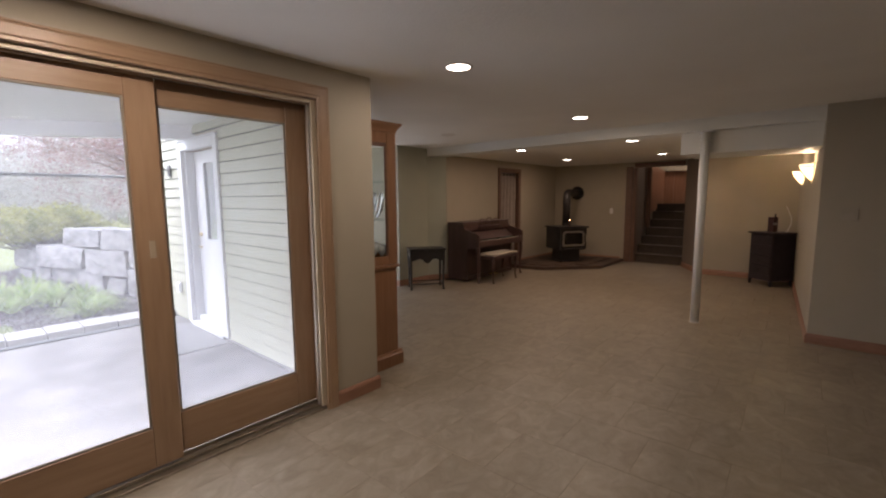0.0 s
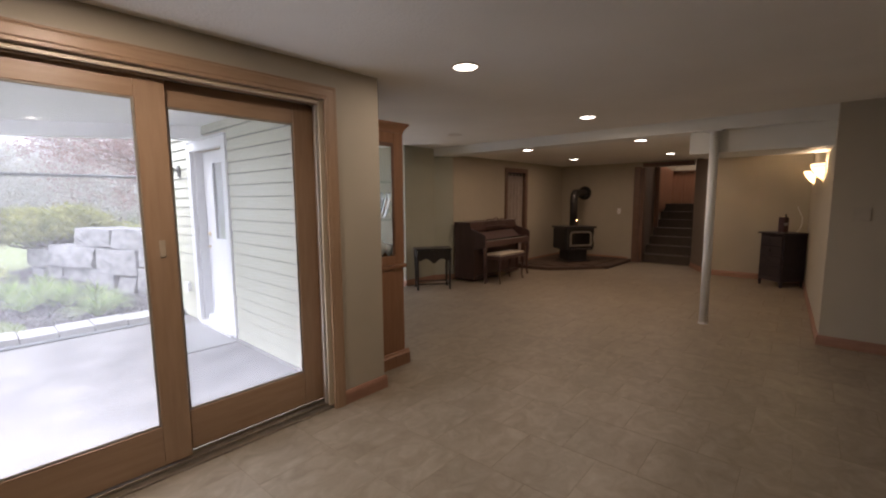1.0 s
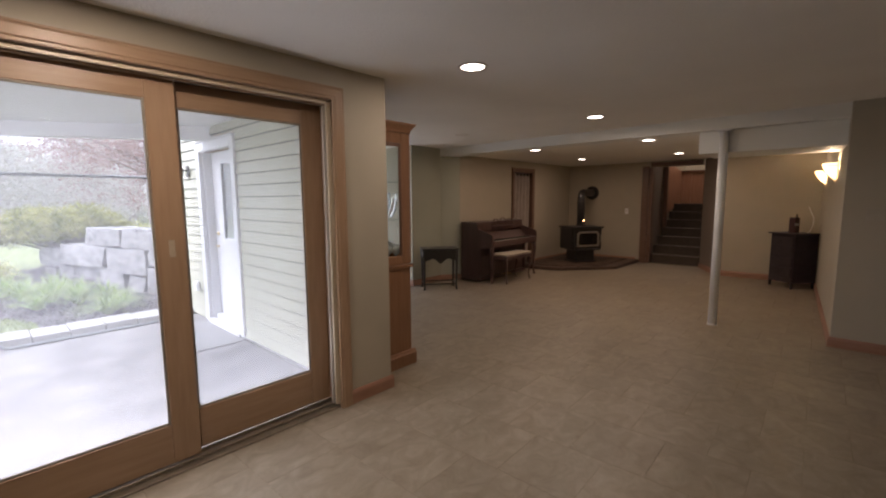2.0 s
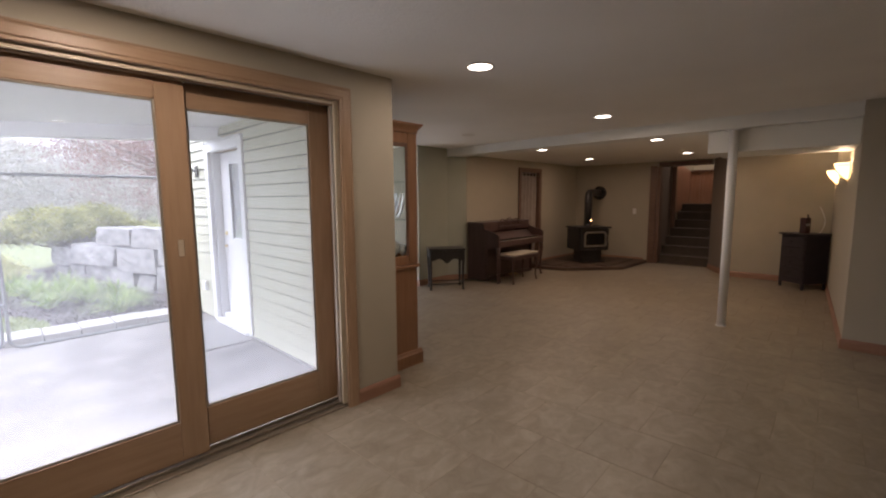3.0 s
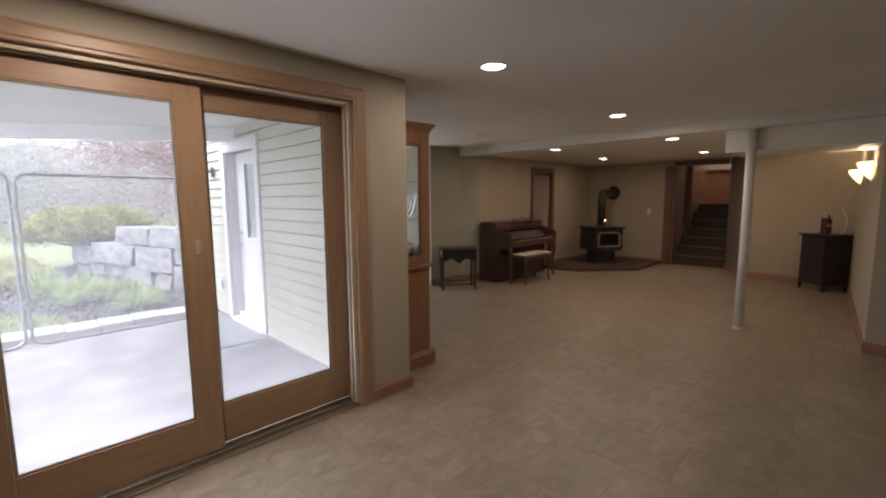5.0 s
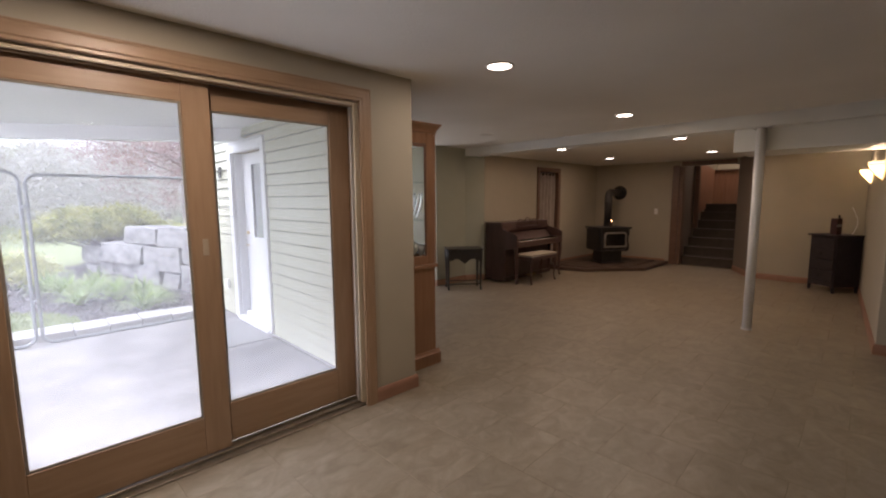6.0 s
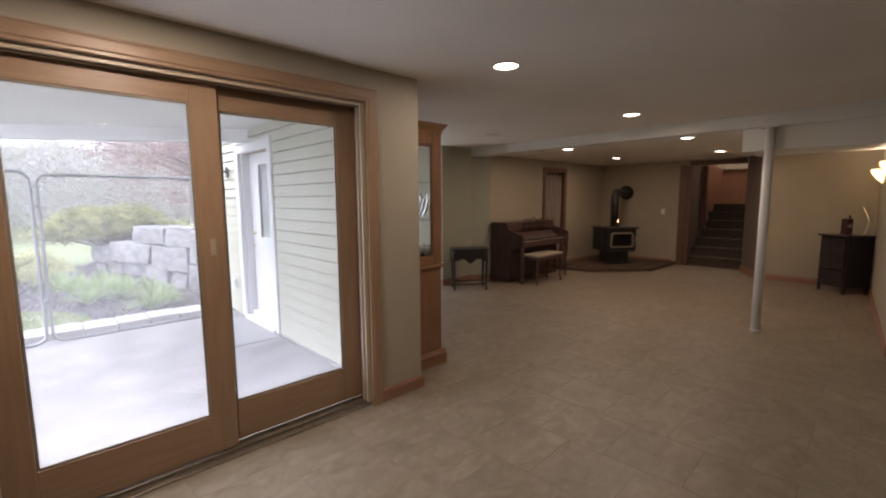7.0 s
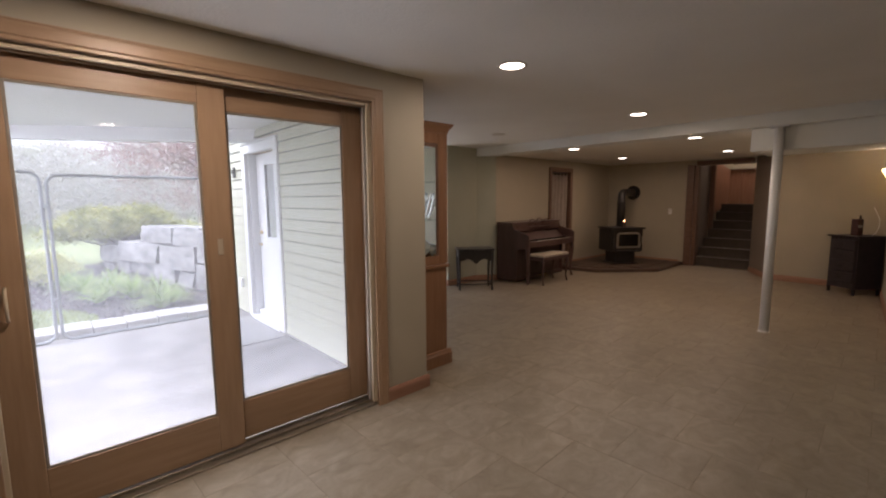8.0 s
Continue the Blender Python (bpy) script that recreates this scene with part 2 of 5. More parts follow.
structure("wall_green", w, M_DAYWALL, "wall behind the small black table, daylight put into its green tint", "wall")
structure("wall_bay", box(4.75, 4.87, 5.2, 7.06, -0.1, CEIL), M_WALL, "painted side wall of the bay", "wall")
w = box(5.71, 7.29, 4.86, 5.2, -0.1, CEIL_FAR)
box(8.14, 9.9, 4.86, 5.2, -0.1, CEIL_FAR, bm=w)
box(7.29, 8.14, 4.86, 5.2, 2.0, CEIL_FAR, bm=w)
box(7.29, 8.14, 5.12, 5.2, -0.1, 2.0, bm=w)
structure("wall_piano", w, M_WALL, "beige painted wall behind the piano", "wall")
w = box(9.78, 9.92, 3.17, 4.86, -0.1, CEIL_FAR)
box(9.78, 9.92, 2.06, 3.17, 2.04, CEIL_FAR + 0.2, bm=w)
structure("wall_stove", w, M_WALL, "beige painted wall behind the wood stove", "wall")
w = prism([(9.05, 0.1), (9.2, 0.1), (9.2, 1.58), (9.05, 1.62)], -0.1, CEIL_FAR + 0.2)
structure("wall_chest", w, M_WALL, "beige painted wall lit by the sconces", "wall")
w = prism([(9.05, 1.62), (9.2, 1.58), (9.95, 1.90), (12.4, 1.90), (12.4, 2.03), (9.80, 2.03)], -0.1, 3.6)
structure("wall_stair", w, M_UMBER, "umber wall beside the stairs", "wall")
w = prism([(5.50, -0.14), (9.2, 0.105), (9.2, 0.245), (5.38, -0.01), (5.38, -0.14)], -0.1, CEIL_FAR + 0.1)
structure("wall_sconce", w, M_WALL, "painted wall carrying two sconces", "wall")
structure("wall_switch", box(5.38, 5.5, WY0, -0.14, -0.1, CEIL), M_WALL, "painted wall with a switch plate", "wall")
structure("wall_west", box(WX0 - 0.12, WX0, WY0, 2.62, -0.1, CEIL), M_WALL, "plain painted closing wall", "wall")
structure("wall_south", box(WX0 - 0.12, 5.5, WY0 - 0.12, WY0, -0.1, CEIL), M_WALL, "plain painted closing wall", "wall")
# beam, its boxed duct, and the steel post
structure("beam", box(5.425, 5.71, -0.01, 5.05, 2.12, 2.36, 0.004), M_BEAM, "white painted ceiling beam across the room", "beam")
structure("bulkhead", box(5.53, 6.3, -0.01, 1.215, 1.885, 2.12, 0.004), M_BEAM, "white painted boxed duct below the beam", "bulkhead")

BASEPROF = [(0, 0), (0.016, 0), (0.016, 0.07), (0.012, 0.082), (0.006, 0.092), (0, 0.095)]


def baseboard(p0, p1, out):
    ob = part("baseboard", sweep(BASEPROF, (*p0, 0.001), (*p1, 0.001), (*out, 0)), M_BASE)
    return tagged(ob, "oak baseboard with a moulded top edge", "baseboard", kind="structure")


baseboard((1.666, 2.409), (2.047, 2.409), (0, -1))
baseboard((2.031, 2.409), (2.031, 2.645), (1, 0))
baseboard((WX0, 2.409), (-0.295, 2.409), (0, -1))
baseboard((5.379, -0.002), (5.379, WY0), (-1, 0))
baseboard((5.364, -0.010), (9.04, 0.237), (-0.066, 1))
baseboard((9.049, 0.25), (9.049, 1.61), (-1, 0))
baseboard((9.05, 1.622), (9.79, 2.026), (-0.48, 0.877))
baseboard((9.779, 3.27), (9.779, 4.85), (-1, 0))
baseboard((5.72, 4.859), (7.28, 4.859), (0, -1))
baseboard((8.16, 4.859), (9.77, 4.859), (0, -1))
baseboard((4.735, 5.049), (5.432, 5.049), (0, -1))
baseboard((4.749, 5.05), (4.749, 7.05), (-1, 0))
baseboard((5.425, 5.050), (5.707, 4.862), (-0.555, -0.832))

# ---- porch and garden ground ----
structure("ground", box(-400, 400, 2.62, 800, -0.4, -0.135), mat("soil", (0.06, 0.05, 0.045), (0.1, 0.085, 0.07), 3, 0.95), "bare soil and lawn ground reaching the horizon", "ground")
structure("patio", box(-6, 1.93, 2.63, 6.28, -0.4, -0.1, 0.006), M_PATIO, "pale concrete patio slab", "patio")
roof = [(-0.75, 2.62), (1.93, 2.62), (1.93, 5.36), (-0.22, 6.74), (-0.75, 7.08)]
structure("porch_ceiling", prism(roof, 2.25, 2.45), M_PORCH, "white boarded porch ceiling", "ceiling")
fa, fb = Vector((1.93, 5.36)), Vector((-0.75, 7.08))
fd = (fb - fa).normalized()
fo = Vector((fd.y, -fd.x))
structure("porch_beam", prism([tuple(p) for p in (fa, fa + fo * 0.12, fb + fo * 0.12, fb)], 2.10, 2.42), M_PORCH, "white porch edge beam", "beam")


# ---- sliding door ----
def sash(x0, x1, y0, y1, gx0, gx1, gz0, gz1, z0, z1, parent, name):
    """One wooden panel of the sliding door: stiles, rails, glazing beads and the pane."""
    s = empty(name, pose(0, 0, 0), "", "")
    s.parent = parent
    part("stile", box(x0, gx0, y0, y1, z0, z1, 0.003), M_OAK, s)
    part("stile", box(gx1, x1, y0, y1, z0, z1, 0.003), M_OAK, s)
    part("top_rail", box(gx0, gx1, y0 + 0.001, y1 - 0.001, gz1, z1, 0.003), M_OAKX, s)
    part("bottom_rail", box(gx0, gx1, y0 + 0.001, y1 - 0.001, z0, gz0, 0.003), M_OAKX, s)
    b = 0.012
    bead = box(gx0, gx0 + b, y0 + 0.006, y0 + 0.018, gz0, gz1, 0.002)
    box(gx1 - b, gx1, y0 + 0.006, y0 + 0.018, gz0, gz1, 0.002, bead)
    box(gx0 + b, gx1 - b, y0 + 0.006, y0 + 0.018, gz0, gz0 + b, 0.002, bead)
    box(gx0 + b, gx1 - b, y0 + 0.006, y0 + 0.018, gz1 - b, gz1, 0.002, bead)
    part("glazing_bead", bead, M_DARKBEAD, s)
    pane = part("pane", box(gx0 + 0.004, gx1 - 0.004, y0 + 0.02, y0 + 0.026, gz0 + 0.004, gz1 - 0.004), M_GLASS, s, "clear glass pane")
    pane.visible_shadow = False
    return s


M_DARKBEAD = mat("bead_grey", (0.24, 0.21, 0.17), (0.3, 0.27, 0.22), 20, 0.5)
M_BRASS = mat("worn_brass", (0.55, 0.42, 0.2), (0.62, 0.5, 0.28), 20, 0.35, 0.8)
slider = empty("door_1", pose(0, 0, 0), "oak framed sliding glass patio door, closed", "door", kind="structure")
sl = sash(-0.225, 0.735, 2.490, 2.532, -0.091, 0.604, 0.249, 1.908, 0.035, 2.028, slider, "inner_panel")
sr = sash(0.632, 1.590, 2.545, 2.587, 0.752, 1.452, 0.262, 1.892, 0.035, 2.020, slider, "outer_panel")
# pull plate and latch on the panels
part("pull_plate", box(0.656, 0.685, 2.483, 2.4895, 1.13, 1.218, 0.003), mat("pull_plate_tan", (0.40, 0.33, 0.24), (0.45, 0.38, 0.29), 20, 0.4), sl, "tan recessed pull plate")
hd = tube([(-0.150, 2.489, 0.93), (-0.150, 2.462, 0.945), (-0.150, 2.452, 1.0), (-0.150, 2.462, 1.055), (-0.150, 2.489, 1.07)], 0.006, 8)
part("pull_handle", hd, M_VINYL, sl, "pale curved pull handle", True)
# jambs, head track and sill
part("jamb", box(1.592, 1.61, 2.41, 2.62, 0.0, 2.06), M_OAK, slider)
part("jamb", box(-0.25, -0.232, 2.41, 2.62, 0.0, 2.06), M_OAK, slider)
tr = box(1.555, 1.591, 2.418, 2.432, 0.03, 2.03, 0.002)
part("weather_track", tr, M_VINYL, slider, "cream vinyl weather track")
tr = box(1.572, 1.591, 2.436, 2.450, 0.03, 2.03, 0.002)
part("weather_track", tr, M_OAK, slider)
tr = box(1.553, 1.591, 2.456, 2.474, 0.03, 2.03, 0.002)
part("weather_track", tr, mat("grey_vinyl", (0.42, 0.38, 0.33), (0.48, 0.44, 0.38), 12, 0.5), slider, "grey vinyl weather strip")
tr = box(-0.231, -0.20, 2.430, 2.450, 0.03, 2.03, 0.002)
part("weather_track", tr, M_VINYL, slider)
part("head_jamb", box(-0.25, 1.61, 2.411, 2.62, 2.035, 2.0585), M_OAKX, slider)
part("head_track", box(-0.232, 1.59, 2.425, 2.439, 2.012, 2.0345, 0.002), M_VINYL, slider, "cream vinyl head track")
part("head_track", box(-0.232, 1.59, 2.452, 2.466, 2.005, 2.0345, 0.002), M_OAKX, slider)
part("head_track", box(0.75, 1.59, 2.50, 2.535, 2.016, 2.0345, 0.002), M_DARK, slider, "dark empty head track")
part("sill", box(-0.25, 1.61, 2.425, 2.63, -0.06, 0.012, 0.003), M_ALU, slider, "worn aluminium sill")
part("sill_track", box(-0.232, 1.59, 2.470, 2.482, 0.0125, 0.03, 0.002), M_ALU, slider)
part("sill_track", box(-0.232, 1.59, 2.536, 2.542, 0.0125, 0.034), M_ALU, slider)

CAS = [(0, 0), (0.014, 0), (0.017, 0.004), (0.017, 0.02), (0.022, 0.03), (0.024, 0.085), (0.020, 0.1), (0.022, 0.104), (0.022, 0.11), (0, 0.11)]


def casing(parent, x0, x1, ztop, y, out, width=0.11, material=None, zb=0.001):
    """Mitred casing round an opening in a wall that runs along x."""
    k = width / 0.11
    for sx, xi in ((1, x1), (-1, x0)):
        b = bmesh.new()
        a = [b.verts.new((xi + sx * u * k, y + out * o, zb)) for o, u in CAS]
        c = [b.verts.new((xi + sx * u * k, y + out * o, ztop + u * k)) for o, u in CAS]
        n = len(CAS)
        for i in range(n):
            b.faces.new((a[i], a[(i + 1) % n], c[(i + 1) % n], c[i]))
        b.faces.new(a)
        b.faces.new(c)
        bmesh.ops.recalc_face_normals(b, faces=b.faces[:])
        part("casing", b, material or M_OAK, parent)
    b = bmesh.new()
    a = [b.verts.new((x0 - u * k, y + out * o, ztop + u * k)) for o, u in CAS]
    c = [b.verts.new((x1 + u * k, y + out * o, ztop + u * k)) for o, u in CAS]
    n = len(CAS)
    for i in range(n):
        b.faces.new((a[i], a[(i + 1) % n], c[(i + 1) % n], c[i]))
    b.faces.new(a)
    b.faces.new(c)
    bmesh.ops.recalc_face_normals(b, faces=b.faces[:])
    part("head_casing", b, M_OAKX if material is None else material, parent)


casing(slider, -0.215, 1.586, 2.036, 2.409, -1, 0.080)

# ---- downlights, post, plates ----
M_LENS = glow("downlight_lens", (1.0, 0.86, 0.66), 2.2)
M_TRIM = mat("downlight_trim", (0.7, 0.66, 0.58), (0.75, 0.71, 0.63), 8, 0.5)


def downlight(x, y, z, lit=True):
    d = empty("downlight", pose(x, y, z), "round recessed ceiling downlight, lit" if lit else "round recessed ceiling downlight, unlit", "downlight",
              "lit ceiling downlights" if lit else "")
    ring = [(0.074, 0.0), (0.092, 0.0), (0.095, -0.003), (0.092, -0.006), (0.078, -0.007), (0.074, -0.003)]
    b = bmesh.new()
    rows = [[b.verts.new((r * math.cos(k * math.pi / 16), r * math.sin(k * math.pi / 16), h)) for k in range(32)] for r, h in ring]
    for i in range(len(ring)):
        for k in range(32):
            b.faces.new((rows[i][k], rows[i][(k + 1) % 32], rows[(i + 1) % len(ring)][(k + 1) % 32], rows[(i + 1) % len(ring)][k]))
    bmesh.ops.recalc_face_normals(b, faces=b.faces[:])
    part("trim_ring", b, M_TRIM, d, smooth=True)
    part("lens", lathe([(0.074, -0.004), (0.074, -0.001)], 32), M_LENS if lit else M_TRIM, d)
    return d


for lx, ly, lz, lw in DOWNLIGHTS:
    downlight(lx, ly, lz)
downlight(4.46, 3.76, CEIL, False)

post = empty("steel_post", pose(5.475, 0.968, 0, 0, 0, 0), "white painted round steel support post", "post")
pt = tube([(0, 0, 0.012), (0, 0, 2.108)], 0.044, 28)
part("shaft", pt, M_WHITE, post, smooth=True)
part("base_plate", lathe([(0.052, 0), (0.052, 0.008), (0.046, 0.012)], 28), M_WHITE, post)
part("cap_plate", box(-0.06, 0.10, -0.08, 0.08, 2.106, 2.119, 0.002), M_WHITE, post)

M_PLATE = mat("almond_plastic", (0.42, 0.38, 0.30), (0.45, 0.41, 0.33), 20, 0.4)


def switch_plate(m, w, h, gang, label, paint):
    """A wall plate in its own x-z plane, facing -y."""
    s = empty("switch_plate", m, label, "light switch")
    part("plate", box(-w / 2, w / 2, -0.006, 0, -h / 2, h / 2, 0.002), paint, s)
    for i in range(gang):
        cx = (i - (gang - 1) / 2) * 0.046
        part("toggle", box(cx - 0.005, cx + 0.005, -0.016, -0.006, -0.012, 0.008, 0.001), M_PLATE, s)
    return s


switch_plate(pose(5.3795, -0.224, 1.25, 0, 0, -90), 0.117, 0.117, 2, "almond double toggle switch plate on the wall", M_PLATE)
switch_plate(pose(9.7795, 3.49, 1.11, 0, 0, -90), 0.072, 0.117, 1, "white single toggle switch plate by the stove", M_WHITE)

# ---- hutch ----
M_PINE = mat("honey_pine", (0.255, 0.13, 0.066), (0.31, 0.168, 0.09), 8, 0.38, stretch=(6, 6, 0.5), bump=0.06, bump_scale=80)
M_CHINA = mat("white_china", (0.75, 0.76, 0.76), (0.8, 0.81, 0.81), 8, 0.15)
M_BACK = mat("hutch_back", (0.34, 0.32, 0.26), (0.40, 0.38, 0.31), 4, 0.4)
hx0, hx1, hy0, hy1 = 2.055, 2.470, 2.655, 3.80
hutch = empty("hutch", pose(0, 0, 0), "honey oak display hutch with glazed sides on a cupboard base", "hutch")
lo = box(hx0, hx1 + 0.005, hy0, hy1, 0.02, 0.84, 0.003)
part("lower_cabinet", lo, M_PINE, hutch)
part("plinth", sweep([(0, 0), (0.03, 0), (0.03, 0.095), (0.018, 0.108), (0.012, 0.122), (0, 0.125)], (hx0, hy0, 0.001), (hx1 + 0.036, hy0, 0.001), (0, -1, 0)), M_PINE, hutch)
part("plinth", sweep([(0, 0), (0.03, 0), (0.03, 0.095), (0.018, 0.108), (0.012, 0.122), (0, 0.125)], (hx1 + 0.006, hy0, 0.001), (hx1 + 0.006, hy1, 0.001), (1, 0, 0)), M_PINE, hutch)
part("worktop", box(hx0, hx1 + 0.025, hy0 - 0.02, hy1 + 0.02, 0.841, 0.872, 0.008, seg=2), M_PINE, hutch)
for a, c in ((hy0 + 0.03, hy0 + 0.54), (hy0 + 0.58, hy1 - 0.04)):
    dr = part("cupboard_door", box(hx1 + 0.006, hx1 + 0.024, a, c, 0.14, 0.80, 0.004), M_PINE, hutch)
    part("knob", lathe([(0.006, 0), (0.008, 0.012), (0.014, 0.02), (0.010, 0.03)], 14, None, pose(hx1 + 0.0245, c - 0.05, 0.6, 0, 90, 0)), M_BRASS, dr)
# glazed upper part
part("corner_post", box(hx1 - 0.08, hx1, hy0, hy0 + 0.022, 0.8725, 1.955, 0.003), M_PINE, hutch)
part("corner_post", box(hx0, hx0 + 0.05, hy0, hy0 + 0.022, 0.8725, 1.955, 0.003), M_PINE, hutch)
part("side_rail", box(hx0 + 0.051, hx1 - 0.081, hy0 + 0.001, hy0 + 0.021, 1.862, 1.955, 0.003), M_PINE, hutch)
part("side_rail", box(hx0 + 0.051, hx1 - 0.081, hy0 + 0.001, hy0 + 0.021, 0.8725, 0.948, 0.003), M_PINE, hutch)
M_CAB = glass("cabinet_glass", (0.93, 0.95, 0.94))
for q in ((hx1 - 0.106, hx1 - 0.081, 0.949, 1.861), (hx0 + 0.051, hx1 - 0.107, 1.832, 1.861)):
    part("pane_bead", box(q[0], q[1], hy0 + 0.003, hy0 + 0.009, q[2], q[3], 0.001), M_DKTRIM, hutch, "dark wooden pane bead")
gp = part("side_pane", box(hx0 + 0.051, hx1 - 0.081, hy0 + 0.01, hy0 + 0.014, 0.949, 1.861), M_CAB, hutch, "clear glass side pane")
gp.visible_shadow = False
part("back_panel", box(hx0, hx0 + 0.01, hy0 + 0.023, hy1 - 0.023, 0.8725, 1.955), M_BACK, hutch)
part("side_panel", box(hx0, hx1, hy1 - 0.022, hy1, 0.8725, 1.955, 0.003), M_PINE, hutch)
part("top_board", box(hx0, hx1, hy0, hy1, 1.956, 1.975, 0.002), M_PINE, hutch)
for z in (1.24, 1.55):
    sh = part("shelf", box(hx0 + 0.012, hx1 - 0.03, hy0 + 0.025, hy1 - 0.025, z, z + 0.008), M_CAB, hutch, "glass shelf")
    sh.visible_shadow = False
for a, c in ((hy0 + 0.002, (hy0 + hy1) / 2 - 0.002), ((hy0 + hy1) / 2 + 0.002, hy1 - 0.002)):
    dr = empty("glazed_door", pose(0, 0, 0), "", "")
    dr.parent = hutch
    for q in ((a, a + 0.06, 0.876, 1.953), (c - 0.06, c, 0.876, 1.953), (a + 0.061, c - 0.061, 0.876, 0.94), (a + 0.061, c - 0.061, 1.88, 1.953)):
        part("frame_bar", box(hx1 + 0.001, hx1 + 0.02, q[0], q[1], q[2], q[3], 0.003), M_PINE, dr)
    dp = part("pane", box(hx1 + 0.008, hx1 + 0.012, a + 0.061, c - 0.061, 0.941, 1.879), M_CAB, dr, "clear glass pane")
    dp.visible_shadow = False
CROWN = [(0, 0), (0.008, 0), (0.010, 0.02), (0.018, 0.035), (0.032, 0.052), (0.036, 0.06), (0.042, 0.062), (0.042, 0.076), (0, 0.076)]
b = bmesh.new()
loops = [[b.verts.new(p) for p in ((hx0, hy0 - o, 1.945 + u), (hx1 + 0.01 + o, hy0 - o, 1.945 + u), (hx1 + 0.01 + o, hy1 + o, 1.945 + u), (hx0, hy1 + o, 1.945 + u))] for o, u in CROWN]
for i in range(len(CROWN)):
    j = (i + 1) % len(CROWN)
    for k in range(3):
        b.faces.new((loops[i][k], loops[i][k + 1], loops[j][k + 1], loops[j][k]))
bmesh.ops.recalc_face_normals(b, faces=b.faces[:])
part("crown_moulding", b, M_PINE, hutch)


def china_plate(x, y, z, lean, turn, r=0.12):
    p = lathe([(0.0, 0.0), (r * 0.55, 0.0), (r * 0.6, 0.004), (r, 0.016), (r, 0.02), (r * 0.6, 0.009), (0.0, 0.005)], 28)
    ob = part("china_plate", p, M_CHINA, smooth=True)
    ob.matrix_world = pose(x, y, z, 0, 0, turn) @ pose(0, 0, r * math.sin(radians(lean)) + 0.003, lean, 0, 0)
    return tagged(ob, "white china plate leaning inside the hutch", "plate", "plates in the hutch")


def goblet(x, y, z, s=1.0):
    p = lathe([(0.03, 0), (0.03, 0.003), (0.005, 0.008), (0.004, 0.06), (0.02, 0.075), (0.034, 0.1), (0.036, 0.14), (0.034, 0.14), (0.032, 0.1), (0.018, 0.08), (0.0, 0.076)], 18)
    ob = part("goblet", p, M_CRYSTAL, smooth=True)
    ob.matrix_world = pose(x, y, z) @ Matrix.Scale(s, 4)
    return tagged(ob, "clear cut glass goblet in the hutch", "glass", "goblets in the hutch")


M_CRYSTAL = mat("pale_glassware", (0.55, 0.58, 0.58), (0.68, 0.71, 0.71), 14, 0.1)
for i, (px, py) in enumerate(((2.345, 2.715), (2.395, 2.735), (2.37, 2.80), (2.33, 2.95), (2.33, 3.15))):
    china_plate(px, py, 1.248, 76, 232 + 4 * i, 0.11)
for i in range(3):
    for j in range(5):
        goblet(2.20 + 0.085 * i, 2.72 + 0.13 * j, 0.873, 1.15 + 0.14 * ((i + j) % 2))

# ---- small black table ----
M_EBONY = mat("black_stained_wood", (0.022, 0.020, 0.019), (0.036, 0.033, 0.031), 12, 0.34, stretch=(6, 1, 1))
table = empty("side_table", pose(4.93, 4.63, 0, 0, 0, -38), "black side table with scalloped apron and slim legs", "table")
part("tabletop", box(-0.29, 0.29, -0.18, 0.18, 0.62, 0.645, 0.008, seg=2), M_EBONY, table)
for sy in (-0.155, 0.142):
    b = bmesh.new()
    xs = [-0.25 + 0.5 * i / 24 for i in range(25)]
    lo = [0.465 - 0.022 * math.cos(4 * math.pi * x / 0.5) * (1 if abs(x) < 0.2 else 0.5) - 0.03 * math.exp(-(x / 0.05) ** 2) for x in xs]
    fr = [(b.verts.new((x, sy, z)), b.verts.new((x, sy, 0.62)), b.verts.new((x, sy + 0.013, z)), b.verts.new((x, sy + 0.013, 0.62))) for x, z in zip(xs, lo)]
    for p, q in zip(fr, fr[1:]):
        b.faces.new((p[0], q[0], q[1], p[1]))
        b.faces.new((q[2], p[2], p[3], q[3]))
        b.faces.new((p[2], q[2], q[0], p[0]))
    part("apron", b, M_EBONY, table)
for sx in (-0.262, 0.25):
    part("apron", box(sx, sx + 0.012, -0.13, 0.13, 0.5, 0.62, 0.002), M_EBONY, table)
for sx in (-1, 1):
    for sy in (-1, 1):
        lg = tube([(sx * 0.257, sy * 0.148, 0.62), (sx * 0.257, sy * 0.148, 0.5), (sx * 0.252, sy * 0.145, 0.3), (sx * 0.25, sy * 0.145, 0.05), (sx * 0.255, sy * 0.148, 0.0)],
                  [0.024, 0.023, 0.018, 0.014, 0.018], 8)
        part("leg", lg, M_EBONY, table, smooth=True)
for sy in (-0.145, 0.145):
    part("stretcher", tube([(-0.25, sy, 0.09), (0.25, sy, 0.09)], 0.011, 8), M_EBONY, table)
part("stretcher", tube([(-0.25, -0.145, 0.09), (-0.25, 0.145, 0.09)], 0.009, 8), M_EBONY, table)
part("stretcher", tube([(0.25, -0.145, 0.09), (0.25, 0.145, 0.09)], 0.009, 8), M_EBONY, table)

